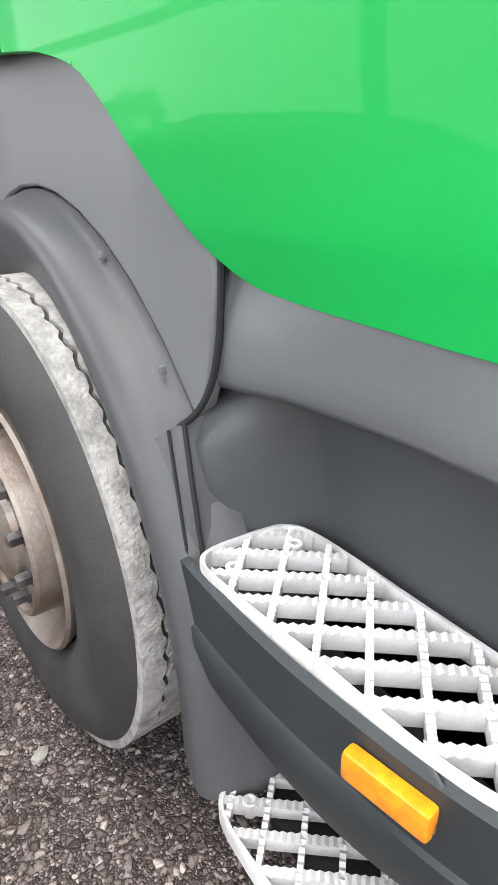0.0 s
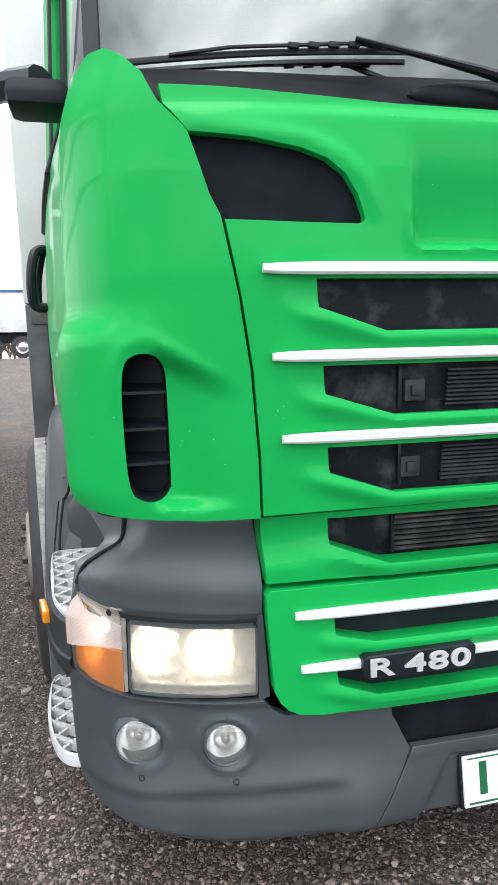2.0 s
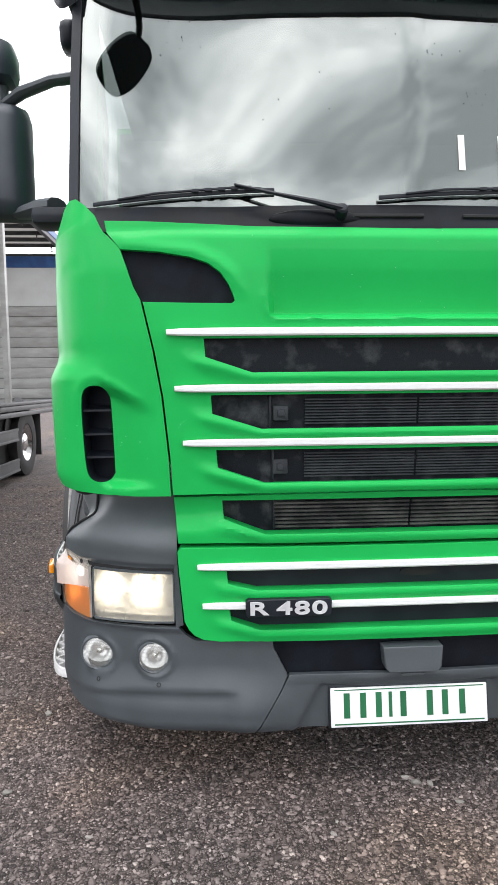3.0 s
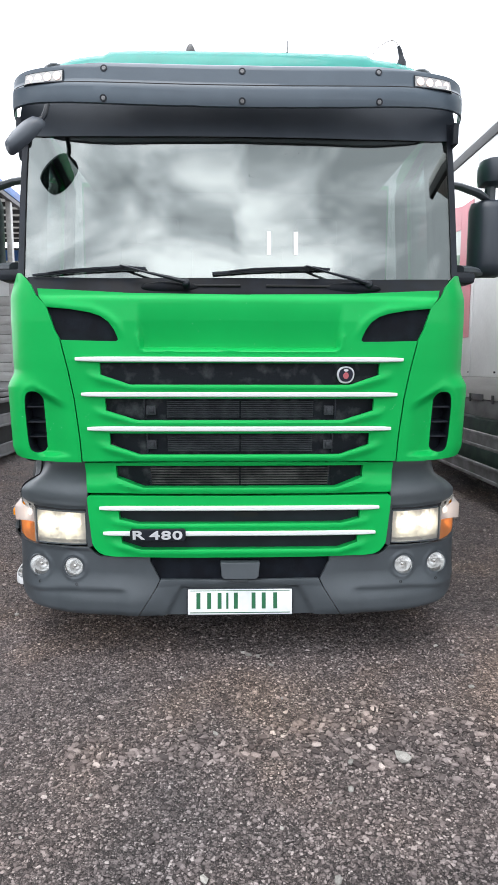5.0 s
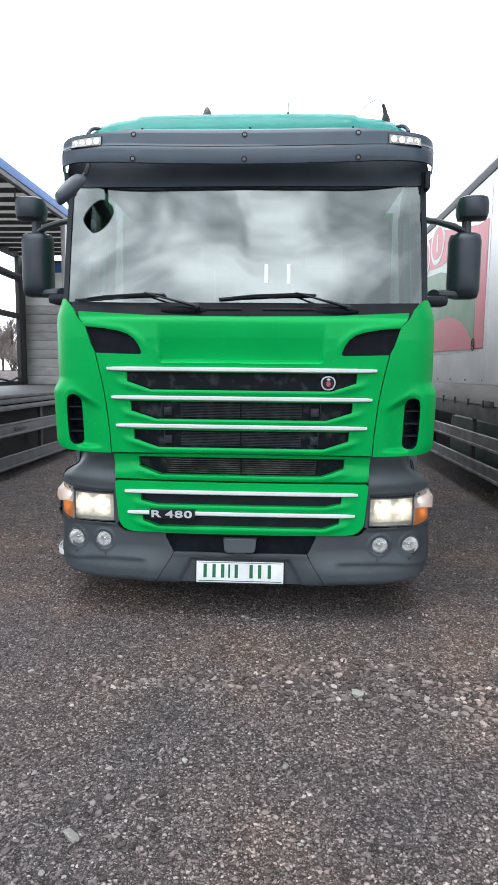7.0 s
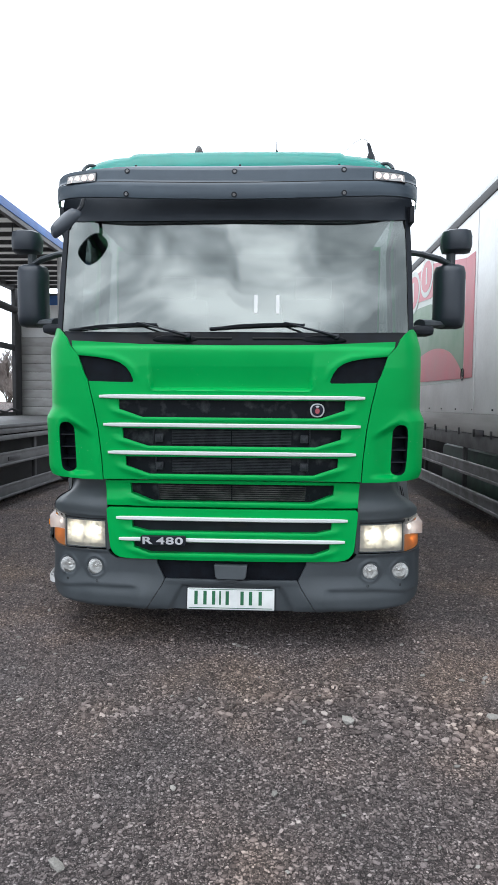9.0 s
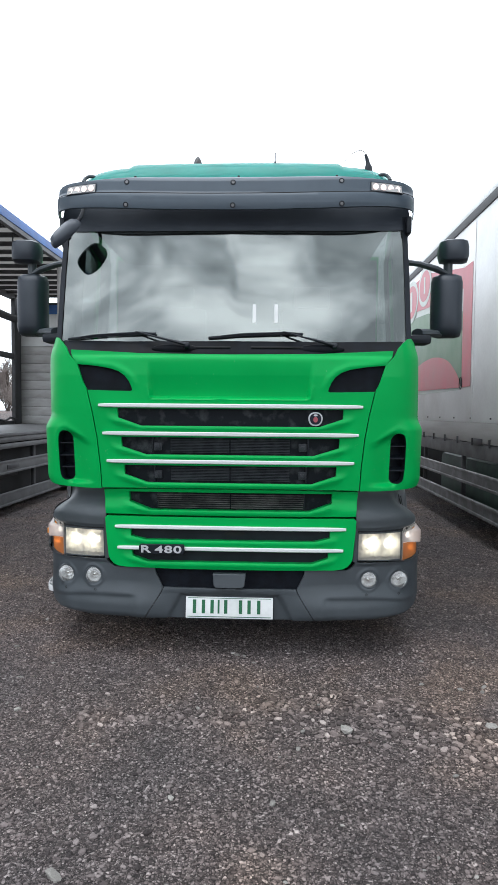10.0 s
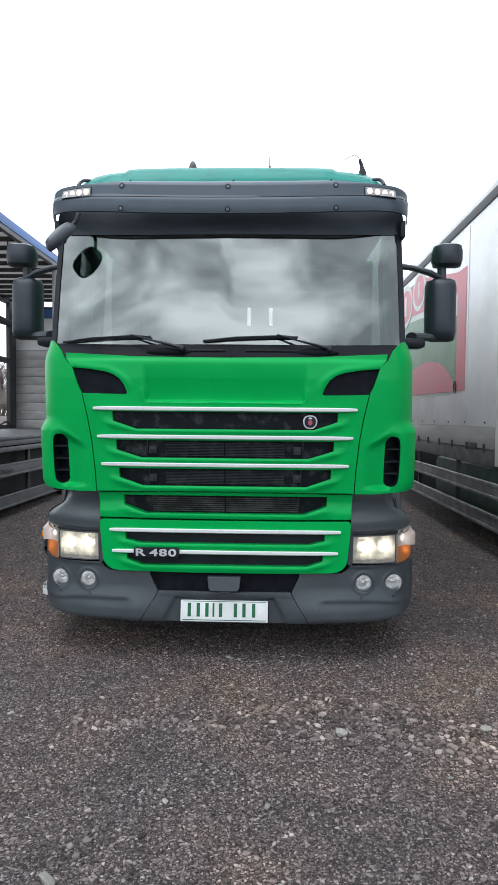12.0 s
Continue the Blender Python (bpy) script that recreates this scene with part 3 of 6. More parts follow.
HOOD = both([(0, 1.818), (-.5, 1.823), (-.955, 1.846), (-.945, 1.812), (-.898, 1.760), (-.78, 1.750), (-.69, 1.735), (-.64, 1.718), (-.604, 1.692), (-.580, 1.658), (-.566, 1.624), (-.563, 1.612), (-.572, 1.605), (-.7, 1.607), (-.832, 1.611), (-.80, 1.474), (-.778, 1.338), (-.762, 1.158), (-.757, 1.036), (-.4, 1.04), (0, 1.042)])
hood = part("hood_panel", skin(HOOD, [slot_ring(q) for q in SLOTS_UP], upper_front, .022, .0095, hood_relief), GREEN, truck, "glossy green hood panel with three grille slots", bevel=.003)


def mid_relief(s, z):
    return -.028 * step01((z - .9) / .08) - .006 + slot_lip(s, z, [SLOT_MID], .012)


MID = both([(0, 1.03), (-.757, 1.024), (-.746, .876), (-.4, .873), (0, .872)])
part("middle_panel", skin(MID, [slot_ring(SLOT_MID)], upper_front, .06, .014, mid_relief), GREEN, truck, bevel=.004)


def low_relief(s, z):
    return slot_lip(s, z, SLOTS_LOW, .012) + .004


LOW = both([(0, .862), (-.738, .863), (-.749, .85), (-.745, .78), (-.731, .62), (-.718, .594), (-.70, .574), (-.672, .560), (-.62, .553), (-.3, .549), (0, .548)])
part("lower_panel", skin(LOW, [slot_ring(q) for q in SLOTS_LOW], upper_front, .06, .014, low_relief), GREEN, truck, "green lower grille panel with two slots", bevel=.005)

for q, deep, m in [(SLOTS_UP[0], .03, DUSTY), (SLOTS_UP[1], .05, DUSTY), (SLOTS_UP[2], .05, DUSTY), (SLOT_MID, .075, DUSTY), (SLOTS_LOW[0], .035, BLACK), (SLOTS_LOW[1], .035, BLACK)]:
    ins = part("grille_insert", skin(slot_ring(q, .012), [], lambda s, z, o=0.0, d=deep: upper_front(s, z, o - d), .01, .06), m, truck, "dusty black grille insert")
    if deep > .045:
        s1, zt, zb, n = (.35, q[1] - .012, q[4] + .008, 9) if deep < .06 else (.44, q[1] - .01, q[4] + .004, 7)
        for k in range(n):
            z = zb + (zt - zb) * (k + .5) / n
            bm = bmesh.new()
            for sgn in (-1, 1):
                tube(bm, [upper_front(sgn * (.004 + (s1 - .004) * j / 5), z, -deep + .012) for j in range(6)], .0032 if deep < .06 else .005, 6, 1.0)
            part("slat", bm, FINS if deep > .06 else SLATM, ins)
        if deep < .06:
            for sgn in (-1, 1):
                zc = (zt + zb) / 2 - .004
                p = upper_front(sgn * .425, zc, -deep + .012)
                b2 = bmesh.new()
                box(b2, p, (.046, .014, .046), None, .004)
                box(b2, (p[0], p[1] - .009, p[2]), (.022, .01, .022), None, .003)
                part("sensor", b2, SLATM, ins, "small square black sensor")
    for sgn in (-1, 1) if deep > .045 else ():
        b2 = bmesh.new()
        box(b2, upper_front(sgn * (q[3] - .03), (q[1] + q[4]) / 2, -deep + .008), (.008, .012, (q[1] - q[4]) * .9), None, .002)
        part("rib", b2, BLACK, ins)

for s0, z in STRIPS:
    bm = bmesh.new()
    rows = []
    n = 40
    for k in range(n + 1):
        s = -s0 + 2 * s0 * k / n
        h = .0115 * (1 if abs(s) < s0 - .12 else .82 + .18 * (s0 - abs(s)) / .12)
        if k in (0, n):
            h *= .8
        rows.append([bm.verts.new(upper_front(s, z + dz, o)) for dz, o in ((-h, .004), (-h, .014), (-h * .6, .018), (h * .6, .018), (h, .014), (h, .004))])
    for a, b in zip(rows, rows[1:]):
        for i in range(6):
            bm.faces.new((a[i], a[(i + 1) % 6], b[(i + 1) % 6], b[i]))
    bm.faces.new(rows[0])
    bm.faces.new(rows[-1][::-1])
    part("grille_strip", bm, WHITE, truck, "chipped white grille strip")

# black mesh insets beside the hood
for sgn in (1, -1):
    ins = [(-.9, 1.762), (-.78, 1.758), (-.68, 1.742), (-.63, 1.724), (-.595, 1.698), (-.570, 1.660), (-.555, 1.6), (-.84, 1.604), (-.868, 1.66)]
    part("mesh_inset", skin(ins, [], lambda s, z, o=0.0: upper_front(s, z, o - .018), .012, .05, mirror=sgn), MESH, truck, "black mesh air inlet beside the hood")


# corner panels with their vents
VENT = [(-1.030, 1.335), (-1.020, 1.360), (-.995, 1.372), (-.965, 1.368), (-.946, 1.345), (-.941, 1.30), (-.938, 1.12), (-.941, 1.096), (-.955, 1.080), (-.98, 1.075), (-1.005, 1.080), (-1.022, 1.10), (-1.030, 1.16), (-1.033, 1.28)]
VENT = smooth_path(VENT + [VENT[0]], 3)[:-1]
BROW = [(1.048, 1.28), (1.046, 1.35), (1.024, 1.386), (.985, 1.400), (.935, 1.372), (.888, 1.346), (.84, 1.318)]


def corner_relief(s, z):
    d = path_dist((s, z), BROW)
    r = .006 * math.exp(-(d / .017) ** 2) * step01((s - .81) / .12) * step01((z - 1.22) / .12)
    scoop = step01((.99 - s) / .055) * step01((s - .785) / .15) * step01((1.40 - (.97 - s) * .52 - z) / .055) * step01((z - 1.052) / .03)
    r -= .040 * scoop
    r += .010 * step01((1.45 - z) / .06) * step01((s - .98) / .14)
    return r


CORNER = [(-.992, 1.862), (-.957, 1.814), (-.902, 1.766), (-.861, 1.654), (-.840, 1.618), (-.806, 1.474), (-.784, 1.338), (-.768, 1.158), (-.763, 1.032),
          (-.88, 1.032), (-.97, 1.036), (-1.06, 1.042), (-1.17, 1.05), (-1.25, 1.058), (-1.32, 1.072), (-1.345, 1.10), (-1.367, 1.25), (-1.385, 1.43),
          (-1.395, 1.52), (-1.403, 1.65), (-1.40, 1.78), (-1.34, 1.855), (-1.23, 1.91), (-1.16, 1.928), (-1.1, 1.921), (-1.04, 1.894)]
for sgn in (1, -1):
    cp = part("corner_panel", skin(CORNER, [VENT], upper_front, .02, .011, corner_relief, sgn), GREEN, truck, "glossy green corner panel with an upright vent", bevel=.008)
    tray = skin([(s * 1.0, z) for s, z in ring(-.985, 1.222, .07, .17)], [], lambda s, z, o=0.0: upper_front(s, z, o - .10), .01, .05, mirror=sgn)
    part("vent_back", tray, BLACK, cp)
    for k, z in enumerate((1.15, 1.222, 1.296)):
        bm = bmesh.new()
        a = [upper_front(sgn * -s, z, -o) for s, o in ((.936, .052), (1.034, .018))]
        b = [upper_front(sgn * -s, z + .014, -.098) for s in (.936, 1.034)]
        top = [bm.verts.new(Vector(p) + Vector((0, 0, .003))) for p in (a[0], a[1], b[1], b[0])]
        bot = [bm.verts.new(Vector(p) - Vector((0, 0, .003))) for p in (a[0], a[1], b[1], b[0])]
        bm.faces.new(top)
        bm.faces.new(bot[::-1])
        for i in range(4):
            bm.faces.new((top[i], bot[i], bot[(i + 1) % 4], top[(i + 1) % 4]))
        part("vent_slat", bm, BLACK, cp, "dark grey vent slat", smooth=0)
    wall = bmesh.new()
    pts = [((-.982 + (s + .982) * .965) * sgn, 1.222 + (z - 1.222) * .991) for s, z in VENT]
    f = [wall.verts.new(upper_front(s, z, corner_relief(abs(s), z) - .005)) for s, z in pts]
    g = [wall.verts.new(upper_front(s, z, -.104)) for s, z in pts]
    for i in range(len(pts)):
        j = (i + 1) % len(pts)
        wall.faces.new((f[i], f[j], g[j], g[i]))
    part("vent_wall", wall, BLACK, cp)

# grey shelf between the corner panel and the headlight
def shelf_relief(s, z):
    r = -(.085 - .065 * step01((s - 1.0) / .25)) * step01((z - .862) / .15) + .004 * math.exp(-((z - .85) / .02) ** 2)
    return r - .012 * step01((.805 - z) / .02)


SHELF = [(-.752, 1.06), (-.752, .80), (-.754, .786), (-.9, .782), (-1.06, .784), (-1.15, .798), (-1.215, .810), (-1.228, .828), (-1.226, .848), (-1.208, .868), (-1.140, .928), (-1.113, .972), (-1.105, 1.006), (-1.103, 1.06)]


def shelf_front(s, z, out=0.0):
    """The bumper's skin, drawn back to the seam beside the step."""
    x, y, z = lower_front(s, z, out)
    seam = float(np.interp(z, [.80, .852, .872, .932, .975, 1.008, 1.06], [1.238, 1.236, 1.22, 1.152, 1.125, 1.116, 1.114]))
    w = step01((abs(s) - seam + .14) / .14)
    dx = float(np.interp(z, [.85, .88, .905, .932, .975, 1.06], [.002, .015, .03, .045, .022, .013]))
    dy = float(np.interp(z, [.82, .85, .872, .932, 1.06], [0, .01, .02, .04, .04]))
    return math.copysign(abs(x) - dx * w, x), y + dy * w, z


# the moulding that runs from under the door round the step to the lamp: its inner edge and its outer one
END_IN = [(-1.176, .905, .943), (-1.162, .83, .948), (-1.15, .76, .953), (-1.135, .623, .955), (-1.130, .512, .954), (-1.109, .411, .943), (-1.095, .375, .925), (-1.086, .352, .904), (-1.112, .347, .880),
          (-1.140, .346, .866), (-1.158, .345, .852), (-1.164, .342, .82), (-1.171, .338, .76), (-1.180, .336, .70), (-1.190, .336, .58)]
END_OUT = [(-1.170, .90, 1.13), (-1.152, .83, 1.10), (-1.146, .76, 1.095), (-1.140, .62, 1.088), (-1.112, .46, 1.083), (-1.068, .32, 1.076)]
END_OUT += [shelf_front(s, z, shelf_relief(-s, z) + .002) for s, z in ((-1.114, 1.055), (-1.125, .975), (-1.152, .932), (-1.186, .902), (-1.22, .872), (-1.238, .83))] + [(-1.172, .286, .767), (-1.183, .308, .69), (-1.172, .290, .585)]


def step_moulding():
    inner, outer = smooth_path(END_IN, 6), smooth_path(END_OUT, 6)
    bm = bmesh.new()
    rows = []
    for k, (a, b) in enumerate(zip(inner, outer)):
        a, b = Vector(a), Vector(b)
        t = k / (len(inner) - 1) * (len(END_IN) - 1)
        swell = .012 * (1 - step01((t - 4) / 3)) + .004
        row = [a + Vector((.09, .0, .0)), a + Vector((.012, 0, .003))]
        for u in (0, .06, .14, .3, .5, .7, .86, .94, 1):
            q = a.lerp(b, u)
            d = Vector((-.9, -.25, .35)).normalized()
            row.append(q + d * swell * math.sin(math.pi * u ** .7) ** .8)
        row.append(b + Vector((.02, .02, -.01)))
        rows.append([bm.verts.new(p) for p in row])
    for a, b in zip(rows, rows[1:]):
        for i in range(len(a) - 1):
            bm.faces.new((a[i], a[i + 1], b[i + 1], b[i]))
    return bm


BUMPER = [(-.45, .55), (-.70, .548), (-.73, .565), (-.752, .594), (-.9, .59), (-1.06, .582), (-1.18, .585), (-1.25, .595), (-1.31, .605), (-1.325, .59), (-1.318, .45), (-1.30, .36), (-1.28, .32), (-1.22, .285),
          (-1.1, .262), (-.9, .252), (-.512, .248), (-.472, .31), (-.424, .385), (-.402, .43), (-.447, .522)]
FOGS = [(1.052, .474, .062, .048), (.838, .488, .050, .047)]


def bumper_relief(s, z):
    ledge = .392 - .04 * step01((s - .8) / .4)
    r = -.013 * step01((ledge - z) / .028) * step01((s - .54) / .08)
    for cx, cz, rx, rz in FOGS:
        d = math.hypot((s - cx) / (rx + .014), (z - cz) / (rz + .014))
        r += .006 * math.exp(-((d - 1) / .16) ** 2)
    return r + .01 * step01((z - .57) / .02)


for sgn in (1, -1):
    part("headlight_shelf", skin(SHELF, [], shelf_front, .02, .02, shelf_relief, sgn), GREY3, truck, "dark grey plastic shelf above the headlight", bevel=.006)
    bp = part("bumper_corner", skin(BUMPER, [ring(-a, b, c, d) for a, b, c, d in FOGS], lower_front, .022, .0125, bumper_relief, sgn), GREY, truck, "dark grey plastic bumper corner", bevel=.006)
    part("lamp_side", skin([(-.737, .60), (-.762, .592), (-.764, .80), (-.752, .80)], [], lower_front, .05, .02, lambda s, z: .002, sgn), GREY, bp)
    for a, b, c, d in FOGS:
        p = Vector(lower_front(-a * sgn, b, -.006))
        n = normal_at(lower_front, -a * sgn, b)
        n = (n * .5 + Vector((0, -1.4, .1))).normalized()
        m = basis(p + n * .003, n) @ Matrix.Scale(1.14 if a > 1 else 1.03, 4)
        fog = part("fog_lamp", lathe(bmesh.new(), [(.002, -.05), (.02, -.048), (.036, -.036), (.046, -.014), (.0505, .0), (.052, .001), (.053, -.01)], m, 32, False), FOGBOWL, truck, "round clear fog lamp")
        part("lamp_recess", lathe(bmesh.new(), [(.045, .0065), (.048, .010), (.053, .004), (.057, -.02), (.060, -.05)], m, 32, False), GREY, fog)
        part("bulb_cap", lathe(bmesh.new(), [(.001, -.006), (.008, -.008), (.011, -.016), (.011, -.045)], m, 16), CHROME, fog)
        part("lens", lathe(bmesh.new(), [(.001, .012), (.025, .011), (.045, .006), (.0505, .001)], m, 32, False), LENS_HAZE, fog, "clear glass lens").visible_shadow = False
    for a, b, c, d in FOGS:
        bm = bmesh.new()
        pts = [(x * sgn, z) for x, z in ring(-a, b, c - .001, d - .001)]
        f = [bm.verts.new(lower_front(s, z, bumper_relief(abs(s), z) - .003)) for s, z in pts]
        g = [bm.verts.new(lower_front(s, z, -.08)) for s, z in pts]
        for i in range(len(pts)):
            j = (i + 1) % len(pts)
            bm.faces.new((f[i], f[j], g[j], g[i]))
        part("lamp_tunnel", bm, GREY, bp, smooth=60)
    for s, z in ((1.05, .392), (.822, .404)):
        m = basis(Vector(lower_front(-s * sgn, z, .0015)), normal_at(lower_front, -s * sgn, z))
        part("bolt_hole", lathe(bmesh.new(), [(.007, -.01), (.0075, .001), (.006, .0015), (.004, -.004)], m, 12), DARK, bp)

bm = bmesh.new()
lathe(bm, [(.002, -.045), (.03, -.04), (.048, -.025), (.056, 0), (.056, .04)], pose(-1.055, .19, 1.055, 14, -10), 24)
part("horn_cover", bm, DARK, truck, "black round horn cover under the corner panel")

BCEN = both([(0, .43), (-.396, .432), (-.418, .388), (-.468, .31), (-.506, .248), (-.3, .244), (0, .242)])
part("bumper_centre", skin(BCEN, [], lower_front, .02, .016, lambda s, z: .004 * math.exp(-((z - .42) / .012) ** 2) - .016 * step01((.398 - z) / .016) * step01((.30 + (.398 - z) * .55 - s) / .02)), GREY, truck, "dark grey bumper centre behind the plate", bevel=.006)
part("bumper_mesh", skin(both([(0, .553), (-.456, .553), (-.452, .518), (-.40, .42), (0, .42)]), [], lambda s, z, o=0.0: lower_front(s, z, o - .035), .01, .05), MESH, truck, "black mesh in the bumper")
bm = bmesh.new()
prism(bm, [(-.098, .528), (.098, .528), (.092, .462), (.078, .446), (-.078, .446), (-.092, .462)], .05, lambda a, b, c: Vector((a, -.03 + c + .12 * (b - .528) * (b < .47), b)))
box(bm, (0, -.022, .437), (.075, .02, .012), None, .004)
part("sensor_box", bm, GREY, truck, "grey plastic sensor cover", bevel=.006)
part("panel_latch", skin(ring(.03, .762, .062, .015), [], lambda s, z, o=0.0: upper_front(s, z, o - .030), .006, .03), DARK, truck, "dark recessed grip in the lower grille")
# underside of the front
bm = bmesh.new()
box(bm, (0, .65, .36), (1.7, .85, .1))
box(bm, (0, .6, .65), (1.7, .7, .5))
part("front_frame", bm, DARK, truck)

# number plate
PTILT = Matrix.Rotation(radians(-9), 3, "X")
plate = part("number_plate", boxes(((0, .004, .3155), (.524, .008, .126), PTILT, .004)), PLATE, truck, "white plate with dark green bars")
part("plate_holder", boxes(((0, .014, .314), (.536, .014, .138), PTILT, .005)), BLACK, plate)
pm = Matrix.Translation((0, .004, .3155)) @ PTILT.to_4x4()
x = -.232
for wbar, gap in ((.046, .008), (.046, .008), (.042, .008), (.02, .008), (.05, .044), (.04, .008), (.046, .008), (.054, 0)):
    bm = bmesh.new()
    box(bm, (x + wbar / 2, -.0048, .006), (min(wbar * .55, .02), .0015, .08))
    bm.transform(pm)
    part("bar", bm, PLATE_INK, plate, smooth=0)
    x += wbar + gap
bm = bmesh.new()
box(bm, (0, -.0048, -.053), (.5, .0016, .004))
box(bm, (0, -.0048, .056), (.5, .0016, .003))
bm.transform(pm)
part("plate_line", bm, PLATE_INK, plate, smooth=0)

# badges
def shape_on(fn, pts, out, thick):
    bm = bmesh.new()
    f = [bm.verts.new(fn(s, z, out)) for s, z in pts]
    b = [bm.verts.new(fn(s, z, out - thick)) for s, z in pts]
    bm.faces.new(f)
    bm.faces.new(b[::-1])
    for i in range(len(pts)):
        j = (i + 1) % len(pts)
        bm.faces.new((f[i], f[j], b[j], b[i]))
    return bm


badge = part("model_badge", shape_on(upper_front, [(-.53, .70), (-.275, .702), (-.267, .694), (-.267, .652), (-.276, .643), (-.53, .643), (-.538, .651), (-.538, .692)], .034, .032), BLACK, truck, "black badge with raised metal characters", bevel=.003)
cu = bpy.data.curves.new("lettering", "FONT")
cu.body, cu.size, cu.extrude, cu.bevel_depth, cu.offset, cu.space_word = "R 480", .058, .003, .0006, .0008, .6
cu.space_character = 1.12
tmp = bpy.data.objects.new("characters", cu)
scene.collection.objects.link(tmp)
bpy.context.view_layer.update()
me = bpy.data.meshes.new_from_object(tmp.evaluated_get(bpy.context.evaluated_depsgraph_get()))
bpy.data.objects.remove(tmp)
xs = [v.co.x for v in me.vertices]
ys = [v.co.y for v in me.vertices]
for v in me.vertices:
    a = (v.co.x - min(xs)) / (max(xs) - min(xs))
    b = (v.co.y - min(ys)) / (max(ys) - min(ys))
    v.co = upper_front(-.524 + .242 * a, .651 + .044 * b, .036 + v.co.z)
me.materials.append(LETTER)
txt = new("lettering", me)
txt.parent = badge
SHIELD = [(.494 + .041 * math.copysign(abs(math.cos(t)) ** .8, math.cos(t)), 1.456 + (.036 if math.sin(t) > 0 else .044) * math.sin(t)) for t in [2 * math.pi * k / 24 for k in range(24)]]
shield = part("grille_emblem", shape_on(upper_front, SHIELD, .006, .02), LETTER, truck, "round metal emblem with a red centre", bevel=.002)
part("emblem_field", shape_on(upper_front, [(.494 + (s - .494) * .80, 1.456 + (z - 1.456) * .80) for s, z in SHIELD], .009, .004), BLUE, shield)
part("emblem_mark", shape_on(upper_front, ring(.494, 1.449, .013, .016, 14), .0115, .004), RED, shield, "red mark")
part("emblem_crown", shape_on(upper_front, ring(.494, 1.474, .011, .006, 12), .0115, .004), LETTER, shield)

# headlights and indicators
def lamp_swell(s, z, out=0.0):
    """The clear lens stands a little further out to the side than the amber one."""
    x, y, z = lower_front(s, z, out)
    a = abs(s)
    return math.copysign(abs(x) + .037 * step01((a - 1.11) / .08) * (1 - .85 * step01((a - 1.218) / .052)) * (1 - step01((z - .757) / .045)), x), y, z


